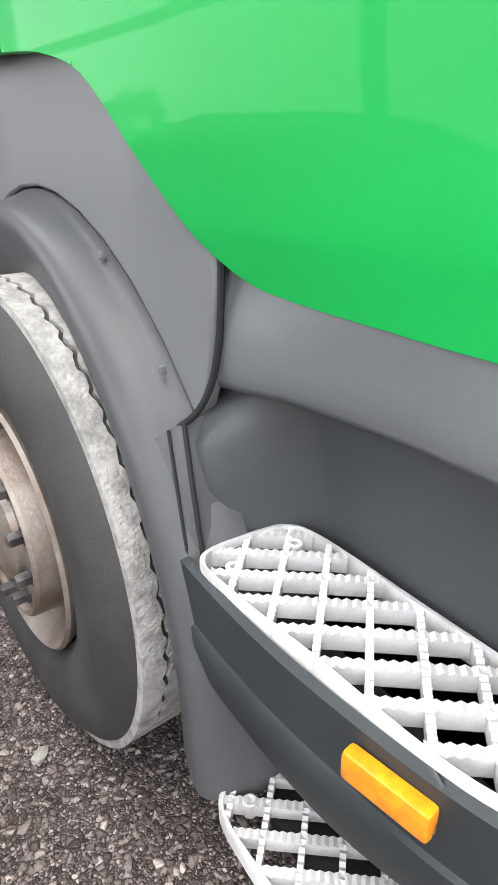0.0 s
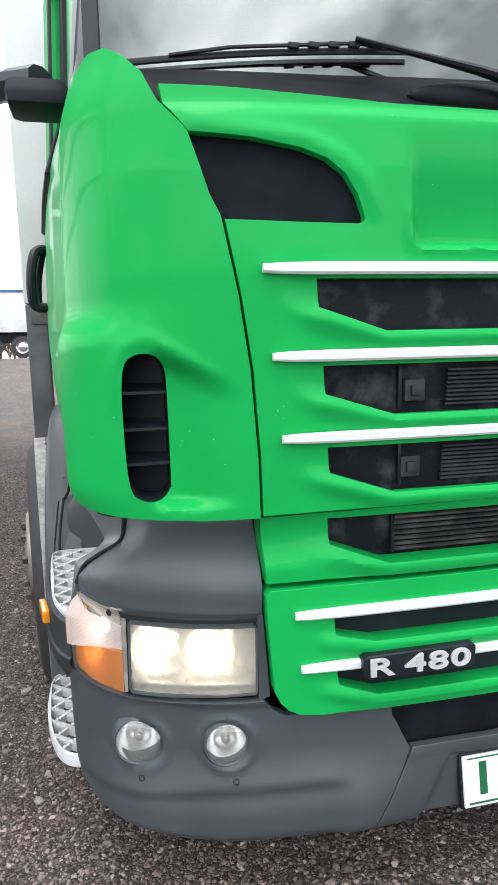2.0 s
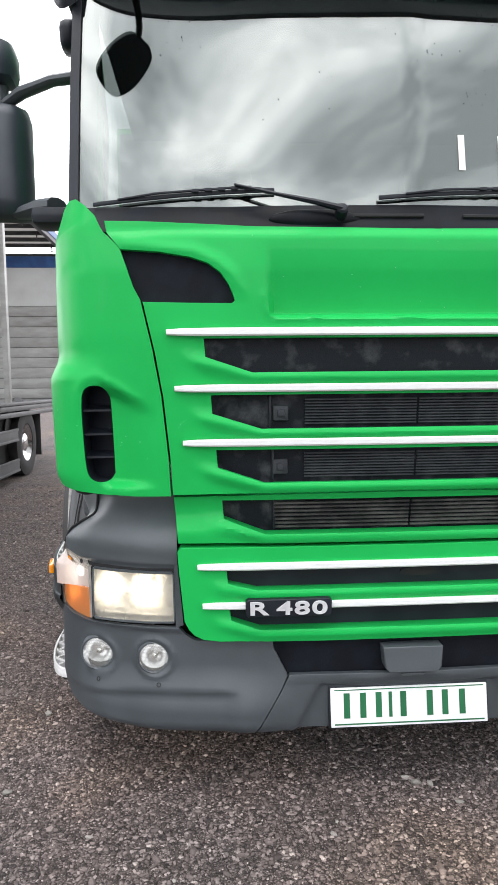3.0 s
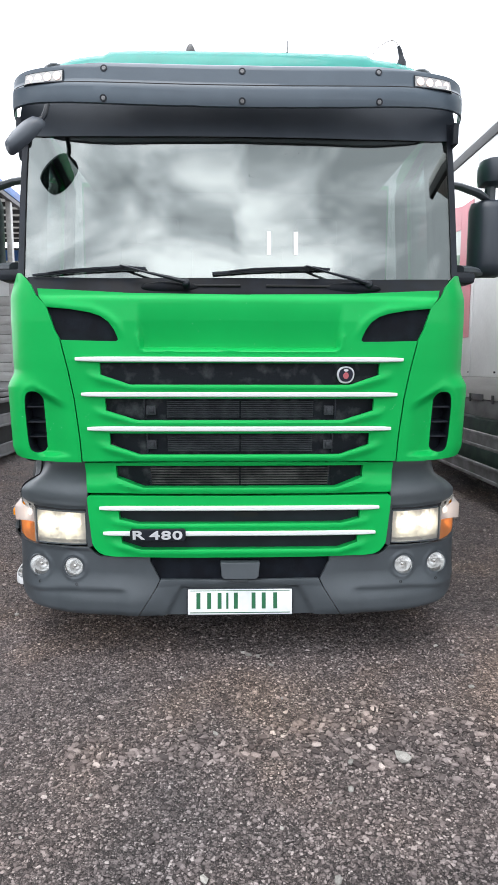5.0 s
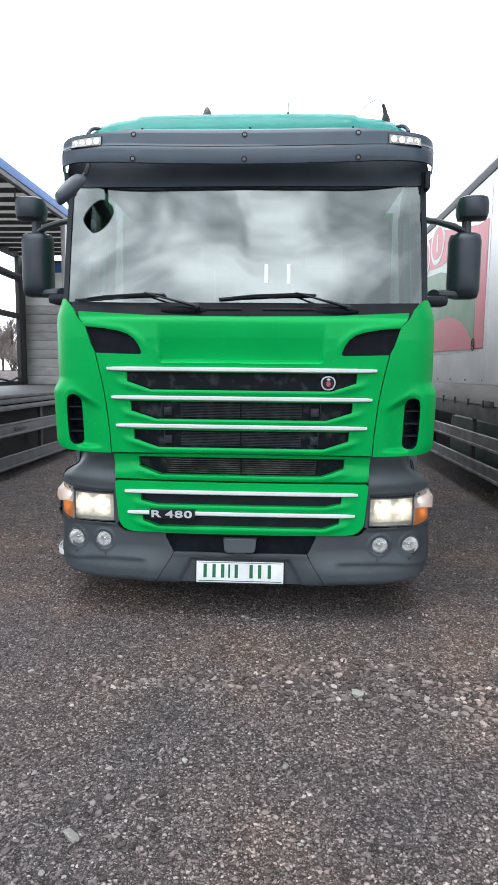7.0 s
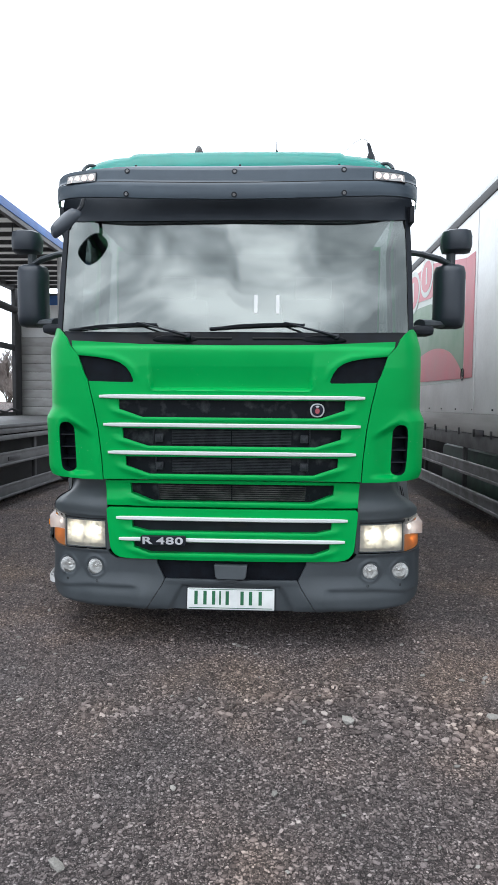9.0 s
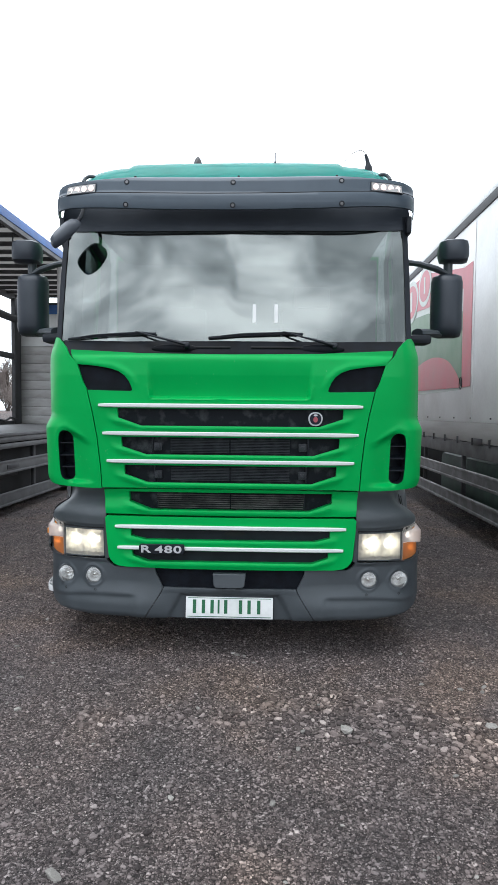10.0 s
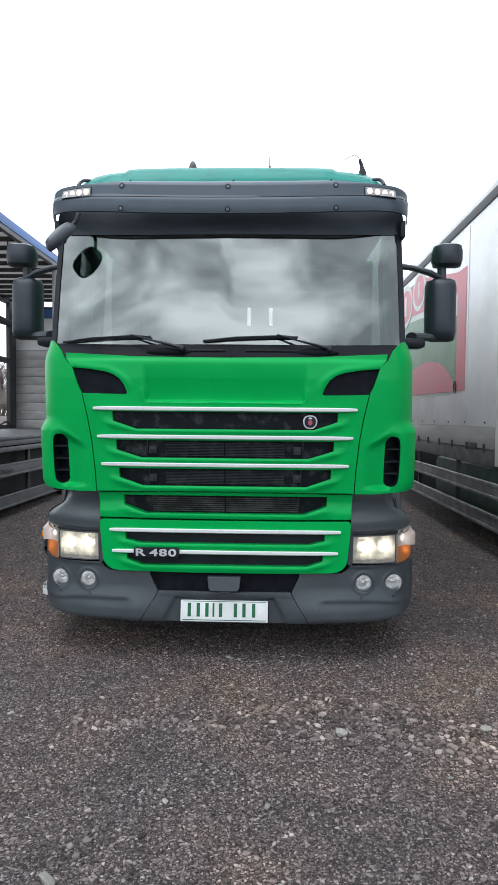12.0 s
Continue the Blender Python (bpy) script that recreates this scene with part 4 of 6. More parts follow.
HL = [(-.772, .776), (-1.056, .772), (-1.066, .762), (-1.07, .60), (-1.06, .592), (-.77, .606), (-.764, .614), (-.764, .768)]
HL_IN = [(-.769, .771), (-1.058, .767), (-1.064, .599), (-.768, .611)]
for sgn in (1, -1):
    lamp = part("headlight", skin(HL, [HL_IN], lower_front, .022, .03, lambda s, z: .004, sgn), GREY3, truck, "clear glass headlight, switched on", bevel=.002)
    part("lamp_back", skin(HL_IN, [], lambda s, z, o=0.0: lower_front(s, z, o - .075), .01, .03,
                           lambda s, z: .02 * math.cos((s - .915) * 60) - .03 * (1 - min(((s - .9) / .09) ** 2 + ((z - .69) / .08) ** 2, 1)), sgn), REFL, lamp, "faceted silver reflector")
    for s, z, r in ((.855, .695, .068), (.98, .692, .074)):
        p = Vector(lower_front(-s * sgn, z, -.03))
        m = basis(p, (0, -1, 0))
        part("reflector", lathe(bmesh.new(), [(.02, -.046), (r * .7, -.036), (r * .95, -.026)], m, 32, False), REFL, lamp)
        part("bulb", lathe(bmesh.new(), [(.001, .0), (.018, -.004), (.030, -.018), (.034, -.04)], m, 16), BULB, lamp)
    part("lens", skin(HL_IN, [], lower_front, .005, .03, lambda s, z: -.001, sgn), LENS_WORN, lamp, "worn clear glass lens").visible_shadow = False
    part("frame_line", skin([(-.77, .634), (-1.058, .622), (-1.058, .616), (-.77, .628)], [], lower_front, .012, .05, lambda s, z: -.004, sgn), CLEAR_EDGE, lamp)
    part("lens_edge", skin([(-1.069, .772), (-1.083, .773), (-1.083, .59), (-1.073, .594)], [], lower_front, .03, .03, lambda s, z: .003, sgn), CLEAR_EDGE, lamp)
    part("lens_base", skin([(-1.09, .70), (-1.25, .70), (-1.262, .76), (-1.24, .804), (-1.12, .792), (-1.085, .784)], [], lower_front, .02, .025, lambda s, z: -.03, sgn), BOARD, lamp)
    part("cover_edge", skin([(-1.084, .777), (-1.139, .793), (-1.196, .803), (-1.238, .808), (-1.232, .803), (-1.196, .789), (-1.139, .770), (-1.084, .757)], [], lower_front, .006, .02, lambda s, z: .001, sgn), LENS_HAZE, lamp, "clear plastic cover edge").visible_shadow = False
    part("cover_hole", shape_on(lower_front, ring(-1.118 * sgn, .784, .008, .0075, 12), .004, .006), DARK, lamp)
    part("lamp_gap", skin([(-.764, .77), (-1.08, .766), (-1.1, .812), (-.764, .806)], [], lambda s, z, o=0.0: lower_front(s, z, o - .012), .012, .04, None, sgn), DARK, lamp)
    turn = part("indicator", skin([(-1.084, .694), (-1.16, .690), (-1.256, .674), (-1.262, .64), (-1.260, .618), (-1.24, .604), (-1.164, .592), (-1.084, .588)], [], lower_front, .012, .02, lambda s, z: .002, sgn), AMBER_LENS, truck, "amber and clear indicator lamp, lit", bevel=.003)
    turn.visible_shadow = False
    part("clear_lens", skin([(-1.084, .757), (-1.139, .770), (-1.196, .789), (-1.232, .803), (-1.243, .79), (-1.256, .765), (-1.268, .729), (-1.272, .70), (-1.270, .687), (-1.262, .679), (-1.16, .694), (-1.084, .698)], [], lamp_swell, .008, .02, lambda s, z: .004, sgn), RIBBED, turn, "clear ribbed lens tinted by the amber bulb", bevel=.002).visible_shadow = False
    part("lamp_mirror", skin([(-1.084, .77), (-1.16, .785), (-1.238, .80), (-1.262, .74), (-1.262, .62), (-1.24, .606), (-1.084, .59)], [], lambda s, z, o=0.0: lower_front(s, z, o - .045), .004, .03, lambda s, z: .012 * math.cos((s - 1.16) * 40), sgn), REFL, turn, "silver reflector")
    part("amber_screen", skin([(-1.195, .772), (-1.225, .780), (-1.25, .74), (-1.252, .69), (-1.195, .70)], [], lambda s, z, o=0.0: lower_front(s, z, o - .020), .003, .02, None, sgn), AMBER2, turn)
    part("amber_bulb", lathe(bmesh.new(), [(.001, .0), (.012, -.003), (.017, -.014), (.012, -.03)], basis(Vector(lower_front(-1.175 * sgn, .655, -.018)), (-.5 * sgn, -.8, 0)), 14), BULB, turn)
    part("bulb", lathe(bmesh.new(), [(.001, .0), (.014, -.003), (.022, -.014), (.016, -.03)], basis(Vector(lower_front(-1.138 * sgn, .736, -.018)), (-.4 * sgn, -.9, 0)), 14), BULB, turn)
    part("lamp_seat", skin([(-.762, .80), (-1.15, .80), (-1.205, .79), (-1.205, .62), (-1.18, .6), (-1.06, .575), (-.762, .59)], [], lambda s, z, o=0.0: lower_front(s, z, o - .07), .01, .05, None, sgn), DARK, turn)

# ---- windscreen, cowl, wipers ----
def cowl(s, z, out=0.0):
    x, y = SCREEN.at(s)
    t = max(z - 1.815, 0) / .085
    u = upper_front(s, 1.82)
    return x, (u[1] + .024) * (1 - t) + (y - .045) * t - out, 1.815 + (z - 1.815) * (1 - .0 * t) + .03 * max(abs(x) - .6, 0)


part("cowl", skin(both([(0, 1.90), (-.6, 1.9), (-1.02, 1.9), (-.99, 1.835), (-.95, 1.806), (-.5, 1.80), (0, 1.798)]), [], cowl, .03, .04), COWL, truck, "black plastic cowl under the windscreen", bevel=.004)
for sx in (-.32, .52):
    bm = bmesh.new()
    p = cowl(sx, 1.85)
    r = bmesh.ops.create_uvsphere(bm, u_segments=24, v_segments=10, radius=1)
    for v in r["verts"]:
        v.co = Vector((p[0] + v.co.x * .14, p[1] + .005 + v.co.y * .02, p[2] + .002 + v.co.z * .03))
    part("cowl_bulge", bm, COWL, truck)
for x0, x1 in ((-.30, .0), (.12, .42)):
    bm = bmesh.new()
    tube(bm, [cowl(x0 + (x1 - x0) * k / 4, 1.862, .004) for k in range(5)], .006, 6)
    part("cowl_slot", bm, DARK, truck)
SCR = both([(0, 2.66), (-1.0, 2.66), (-1.045, 2.64), (-1.058, 2.3), (-1.06, 1.90), (-1.04, 1.885), (0, 1.875)])
glass_ob = part("windscreen", skin(SCR, [], screen_front, .006, .05), SCREEN_GLASS, truck, "windscreen reflecting grey clouds")
glass_ob.visible_shadow = False
part("screen_band", skin(both([(0, 2.86), (-1.05, 2.86), (-1.08, 2.66), (-1.075, 2.60), (-.95, 2.588), (-.5, 2.570), (0, 2.565)]), [], lambda s, z, o=0.0: screen_front(s, z, o + .007), .004, .06), MIRRORM, truck, "black band along the windscreen top")
for sgn in (1, -1):
    part("screen_edge", skin([(-1.028, 2.68), (-1.058, 2.68), (-1.068, 2.3), (-1.072, 1.87), (-1.042, 1.87), (-1.038, 2.3)], [], lambda s, z, o=0.0: screen_front(s, z, o + .007), .02, .06, None, sgn), BLACK, truck, "black rubber windscreen edge")
for s in (.135, .262):
    part("sticker", skin([(s - .010, 2.01), (s + .010, 2.01), (s + .010, 2.12), (s - .010, 2.12)], [], lambda a, z, o=0.0: screen_front(a, z, o + .002), .001, .03), PLATE, truck, "white strip sticker")


def wiper(x0, x1, xp, z0):
    """A wiper at rest: blade from x0 to x1, arm on to the pivot at xp."""
    bm = bmesh.new()
    n = 14
    blade = [Vector(screen_front(x0 + (x1 - x0) * k / n, z0 + .005 * math.sin(math.pi * k / n) + .026 * k / n, .016)) for k in range(n + 1)]
    tube(bm, blade, .0038, 8, 1.8)
    w = part("wiper", bm, BLACK, truck, "black wiper lying along the cowl")
    for k in range(n - 6, n - 1):
        b2 = bmesh.new()
        box(b2, blade[k] + Vector((0, -.012, .006)), (.022, .010, .010), None, .002)
        part("blade_clip", b2, BLACK, w)
    bow = bmesh.new()
    mid = blade[n - 3]
    tube(bow, [blade[2] + Vector((0, -.006, .004)), blade[5] + Vector((0, -.012, .008)), mid + Vector((0, -.014, .008)), blade[n - 1] + Vector((0, -.006, .004))], .0038, 6)
    part("blade_bow", bow, BLACK, w)
    arm = bmesh.new()
    pv = Vector(screen_front(xp, z0 - .045, .06))
    tube(arm, [mid + Vector((0, -.02, .014)), mid * .6 + pv * .4 + Vector((0, -.02, .006)), mid * .25 + pv * .75 + Vector((0, -.010, .004)), pv], [.006, .008, .012, .015], 8, .7)
    part("wiper_arm", arm, BLACK, w)
    cap = bmesh.new()
    lathe(cap, [(.018, -.05), (.018, .002), (.013, .008), (.005, .010)], basis(pv, (0, -.9, .4)), 16)
    part("pivot_cap", cap, BLACK, w)


wiper(-.99, -.44, -.25, 1.918)
wiper(-.13, .42, .60, 1.918)

# ---- sun visor ----
def visor(s, z, out=0.0):
    x, y = VISOR.at(s)
    return x * 1.004, y - out + .045 + float(np.interp(z, [2.58, 2.62, 2.66, 2.716, 2.726, 2.80, 2.822, 2.845], [-.09, -.108, -.116, -.115, -.098, -.085, -.066, -.02])), z + .014 + .035 * x * x


vis = part("sun_visor", skin(both([(0, 2.843), (-.5, 2.836), (-.86, 2.80), (-1.02, 2.79), (-1.14, 2.772), (-1.21, 2.745), (-1.225, 2.72), (-1.235, 2.64), (-1.225, 2.615), (-1.20, 2.622), (-1.1, 2.638), (-.9, 2.638), (-.5, 2.632), (0, 2.63)]), [], visor, .018, .02), VISORM, truck, "dark grey sun visor with lights and screws", bevel=.006)
bm = bmesh.new()
tube(bm, [visor(-1.2 + 2.4 * k / 48, 2.722, .0) for k in range(49)], .004, 6)
part("visor_groove", bm, DARK, vis)
for s in (-.61, .008, .627):
    for z in (2.79, 2.652):
        p = Vector(visor(s, z, .0005))
        m = basis(p, normal_at(visor, s, z))
        sc = part("screw", lathe(bmesh.new(), [(.016, -.004), (.016, .002), (.013, .003), (.011, .0015), (.002, .0015)], m, 20), BLACK, vis)
        part("screw_head", lathe(bmesh.new(), [(.009, -.002), (.009, .002), (.006, .003), (.003, .002)], m, 12), SIDERAIL, vis)
for sgn in (1, -1):
    q = [(-.796, 2.781), (-.998, 2.769), (-1.0, 2.711), (-.796, 2.724)]
    bar = part("marker_light", skin(q, [], visor, .012, .04, lambda s, z: .007, sgn), BLACK, truck, "white marker light bar in the visor")
    part("marker_lens", skin([(-.800, 2.776), (-.994, 2.764), (-.996, 2.716), (-.800, 2.729)], [], visor, .006, .04, lambda s, z: .010, sgn), BOARD, bar)
    for k in range(4):
        a, b = -(.826 + .047 * k), 2.750 - .0035 * k
        part("led", shape_on(visor, ring(a * sgn, b, .018, .019, 18), .014, .006), LED, bar)
    p = Vector(visor(-1.12 * sgn, 2.6))
    part("visor_bracket", boxes(((p.x * .985, p.y + .06, 2.62), (.03, .12, .1), None, .008)), BLACK, vis)


# small spots: dirt on the glass, stone chips in the paint
def spots(name, fn, where, sizes, m, label, seed):
    """Tiny flat domes strewn on a surface in loose clusters."""
    r = random.Random(seed)
    bm = bmesh.new()
    for cs, cz, spread, n in where:
        for k in range(n):
            s, z = cs + r.gauss(0, spread), cz + r.gauss(0, spread * .6)
            p, q = Vector(fn(s, z, .0012)), normal_at(fn, s, z)
            rad = r.uniform(*sizes)
            lathe(bm, [(rad, -.0022), (rad * .7, -.0006), (rad * .1, -.0004)], basis(p, q) @ Matrix.Diagonal((1, r.uniform(.5, 1.6), 1, 1)), 6)
    ob = part(name, bm, m, truck, label)
    tagged(ob, kind="stuff")


spots("glass_dirt", lambda s, z, o=0.0: screen_front(s, z, o + .0005), [(-.72, 2.42, .05, 12), (-.33, 2.30, .05, 14), (-.5, 2.2, .12, 10), (.1, 2.34, .05, 10), (.2, 2.25, .04, 12), (.24, 2.5, .04, 10), (.55, 2.45, .1, 8), (.75, 2.2, .1, 8), (-.1, 2.48, .12, 8)],
      (.001, .0025), INK, "dark insect spots on the windscreen", 5)
CHIP = material("paint_chip", (0.30, 0.46, 0.38), 0.6)
spots("paint_chip", lambda s, z, o=0.0: upper_front(s, z, o + .001 + hood_relief(abs(s), z)), [(-.35, 1.64, .2, 9), (.3, 1.62, .2, 9), (-.72, 1.25, .02, 5), (.72, 1.3, .02, 5)], (.0007, .0015), CHIP, "pale stone chips in the green paint", 8)
for sgn in (-1, 1):
    spots("panel_chip", lambda s, z, o=0.0: upper_front(s, z, o + .001 + corner_relief(abs(s), z)), [(sgn * .87, 1.2, .05, 5), (sgn * 1.08, 1.25, .05, 4)], (.0007, .0016), CHIP, "pale stone chips in the green paint", 11 + sgn)
# ---- the truck's cab sides and roof ----
def side_x(y, z):
    x = float(np.interp(z, [1.0, 1.06, 1.15, 1.3, 1.5, 1.9, 2.3, 2.7, 2.86], [1.145, 1.172, 1.188, 1.196, 1.198, 1.185, 1.155, 1.115, 1.09]))
    low = x + float(np.interp(y, [.295, .5, .7, .9, 1.42, 1.85], [-.055, -.022, .004, .026, .077, .11])) * float(np.interp(z, [1.05, 1.25], [.45, 1]))
    high = float(np.interp(y, [.2, .33, .5, .9, 1.42, 1.85], [1.045, 1.068, 1.10, 1.15, 1.21, 1.27])) - .05 * (z - 2.2)
    k = step01((z - 1.83) / .2)
    return low * (1 - k) + high * k


def side(sgn):
    def fn(s, z, out=0.0):
        y = abs(s)
        return sgn * (side_x(y, z) + out), y, z
    return fn


DOOR_EDGE = smooth_path([(.297, 1.070), (.45, 1.072), (.57, 1.076), (.73, 1.085), (.80, 1.094), (.85, 1.112), (.90, 1.140), (.96, 1.187), (1.02, 1.244), (1.07, 1.292), (1.12, 1.330), (1.17, 1.354), (1.24, 1.373), (1.31, 1.386), (1.41, 1.397)], 3)
for sgn in (-1, 1):
    door = part("door", skin([(.30, 1.9), (.297, 1.5)] + DOOR_EDGE + [(1.42, 1.398), (1.42, 2.76), (.42, 2.76), (.33, 2.3)],
                             [[(.55, 1.86), (1.33, 1.86), (1.33, 2.69), (.64, 2.70), (.56, 2.3)]], side(sgn), .03, .05), GREEN, truck, "green cab door with a side window", bevel=.005)
    part("door_window", skin([(.545, 1.855), (1.335, 1.855), (1.335, 2.695), (.635, 2.705), (.555, 2.3)], [], lambda s, z, o=0.0, f=side(sgn): f(s, z, o - .015), .005, .2), SIDE_GLASS, door).visible_shadow = False
    for a, b in (((.545, 1.845), (1.34, 1.845)), ((.63, 2.71), (1.34, 2.70)), ((1.342, 1.845), (1.342, 2.70)), ((.545, 1.845), (.55, 2.3)), ((.55, 2.3), (.632, 2.71))):
        bm = bmesh.new()
        tube(bm, [side(sgn)(a[0] + (b[0] - a[0]) * k / 4, a[1] + (b[1] - a[1]) * k / 4, .002) for k in range(5)], .012, 6)
        part("window_seal", bm, BLACK, door)
    part("door_lining", skin([(.34, 1.42), (1.42, 1.42), (1.42, 2.74), (.44, 2.74), (.35, 2.3)], [[(.57, 1.88), (1.31, 1.88), (1.31, 2.67), (.66, 2.68), (.58, 2.3)]], lambda s, z, o=0.0, f=side(sgn): f(s, z, o - .036), .012, .08), TRIM, door)
    part("side_lining", skin([(1.43, 1.42), (1.83, 1.43), (1.83, 2.78), (1.43, 2.75)], [], lambda s, z, o=0.0, f=side(sgn): f(s, z, o - .036), .012, .08), TRIM, truck)
    bm = bmesh.new()
    pts = [side(sgn)(y, z, o) for y, z, o in ((1.20, 1.55, .004), (1.19, 1.56, .045), (1.18, 1.62, .055), (1.18, 1.70, .05), (1.2, 1.75, .035), (1.22, 1.76, .004))]
    tube(bm, smooth_path(pts, 5), .018, 10)
    tube(bm, smooth_path([side(sgn)(1.2, 1.55, .01), side(sgn)(1.25, 1.56, .03), side(sgn)(1.26, 1.66, .03), side(sgn)(1.22, 1.76, .01)], 5), .014, 8)
    part("door_handle", bm, BLACK, door, "black door handle")
    part("rear_side", skin([(1.43, 1.40), (1.54, 1.41), (1.76, 1.425), (1.85, 1.43), (1.85, 2.80), (1.43, 2.765)], [], side(sgn), .03, .06), GREEN, truck, bevel=.004)
    part("side_top", skin([(.47, 2.765), (1.42, 2.765), (1.43, 2.77), (1.85, 2.805), (1.85, 2.90), (.5, 2.90)], [], side(sgn), .03, .06), GREEN, truck)
    bm = bmesh.new()
    rows = []
    for z, yd in ((1.84, .30), (1.9, .30), (2.1, .31), (2.3, .33), (2.5, .365), (2.72, .40), (2.86, .43)):
        a = Vector(screen_front(sgn * 1.06, z, -.006))
        b = Vector((sgn * (side_x(yd, z) - .004), yd, z))
        m_ = (a + b) / 2 + Vector((sgn * .006, -.006, 0))
        rows.append([bm.verts.new(p) for p in (a + Vector((-sgn * .02, .03, 0)), a, m_, b, b + Vector((-sgn * .05, .01, 0)))])
    for p, q in zip(rows, rows[1:]):
        for i in range(5):
            bm.faces.new((p[i], p[(i + 1) % 5], q[(i + 1) % 5], q[i]))
    part("windscreen_pillar", bm, BLACK, truck, "black windscreen pillar")
    part("door_seal", boxes(((sgn * 1.10, .29, 1.48), (.05, .08, .76), None, .004)), DARK, truck)

# roof
bm = bmesh.new()
rows = []
for y, z, h in ((.20, 2.82, .02), (.20, 2.89, .03), (.22, 2.97, .06), (.28, 3.022, .08), (.36, 3.046, .09), (.42, 3.053, .10), (.6, 3.058, .12), (1.2, 3.06, .14), (1.75, 3.055, .14), (1.84, 3.04, .15), (1.86, 2.88, .02)):
    row = []
    for k in range(-36, 37):
        a = k / 36
        w = 1.045 + .02 * min((y - .1) / .5, 1)
        x = w * math.copysign(1 - (1 - abs(a)) ** 1.15, a)
        ridge = .016 * (1 - step01((abs(x) - .645) / .025)) * (y > .21)
        row.append(bm.verts.new((x, y + .22 * abs(a) ** 7 * (1 if y < 1 else 0), z - h * abs(x / w) ** 9 - .02 * (x / w) ** 2 + ridge)))
    rows.append(row)
for a, b in zip(rows, rows[1:]):
    for i in range(72):
        bm.faces.new((a[i], a[i + 1], b[i + 1], b[i]))
bmesh.ops.solidify(bm, geom=bm.faces[:], thickness=.015)
part("roof", bm, TEAL, truck, "blue-green cab roof", smooth=60)
part("cab_back", boxes(((0, 1.86, 2.1), (2.3, .04, 1.5), None, .01)), GREEN, truck)
part("back_lining", boxes(((0, 1.825, 2.1), (2.26, .02, 1.42), None, .005)), TRIM, truck)
part("cab_floor", boxes(((0, 1.1, 1.36), (2.24, 1.5, .06), None, .01), ((0, .42, 1.45), (2.0, .3, .7), None, .02)), DARK, truck)
part("dashboard", boxes(((0, .36, 1.80), (2.1, .42, .14), None, .04), ((0, .56, 1.72), (2.0, .3, .26), None, .05), ((.55, .5, 1.9), (.5, .2, .08), None, .03)), TRIM, truck, "grey dashboard behind the glass")
part("headliner", boxes(((0, 1.15, 2.79), (2.1, 1.36, .03), None, .01)), TRIM, truck)
bm = bmesh.new()
m = basis((.55, .72, 1.93), (0, -.55, -.8))
lathe(bm, [(.21, -.012), (.225, 0), (.21, .012), (.195, 0), (.21, -.012)], m, 32, False)
for k in range(3):
    a = radians(90 + 120 * k)
    tube(bm, [m @ Vector((0, 0, -.02)), m @ Vector((.2 * math.cos(a), .2 * math.sin(a), 0))], .014, 6)
part("steering_wheel", bm, BLACK, truck, "black steering wheel")
for sx in (-.55, .55):
    seat = part("seat", boxes(((sx, 1.15, 1.62), (.52, .52, .16), None, .05)), SEATM, truck, "dark cab seat")
    part("backrest", boxes(((sx, 1.42, 2.0), (.5, .14, .66), Matrix.Rotation(radians(-8), 3, "X"), .05)), SEATM, seat)
    part("headrest", boxes(((sx, 1.47, 2.42), (.3, .1, .18), None, .04)), SEATM, seat)

# roof fittings
part("fin_antenna", lathe(bmesh.new(), [(.030, -.02), (.028, .01), (.022, .03), (.012, .048), (.002, .056)], pose(-.247, .37, 3.06), 14), NUTS, truck, "grey bullet-shaped antenna")
part("rod_antenna", tube(tube(bmesh.new(), [(.246, .38, 3.05), (.246, .38, 3.072), (.246, .382, 3.088)], [.014, .010, .005], 8), [(.246, .382, 3.085), (.246, .392, 3.145)], .0035, 6), BLACK, truck)
part("stub_antenna", tube(bmesh.new(), [(.838, .38, 3.0), (.837, .38, 3.045), (.834, .38, 3.068), (.828, .38, 3.095), (.818, .38, 3.124)], [.030, .024, .014, .012, .009], 10), BLACK, truck)
part("whip_wire", tube(bmesh.new(), smooth_path([(.82, .38, 3.118), (.805, .38, 3.143), (.775, .38, 3.15), (.72, .38, 3.12), (.668, .38, 3.06)], 6), .0022, 5), STEEL, truck)
for sx in (-.557, .572):
    part("roof_lamp", lathe(bmesh.new(), [(.032, -.03), (.030, .008), (.022, .018), (.004, .022)], pose(sx, .45, 3.072), 16), GREY2, truck, "small grey roof lamp")
for sgn in (-1, 1):
    part("roof_hoop", tube(bmesh.new(), smooth_path([(sgn * .955, .26, 2.92), (sgn * .945, .28, 2.95), (sgn * .92, .29, 2.966), (sgn * .888, .30, 2.965)], 5), .011, 8), GREY, truck, "grey curved roof handle")
    part("roof_plate", boxes(((sgn * .80, .46, 3.048), (.06, .03, .02), None, .004)), GREY, truck)
for sx in (-.615, .015, .607):
    part("roof_clip", boxes(((sx, .17, 2.895), (.05, .03, .012), None, .003), ((sx + .012, .17, 2.908), (.014, .02, .022), None, .003)), BLACK, truck)

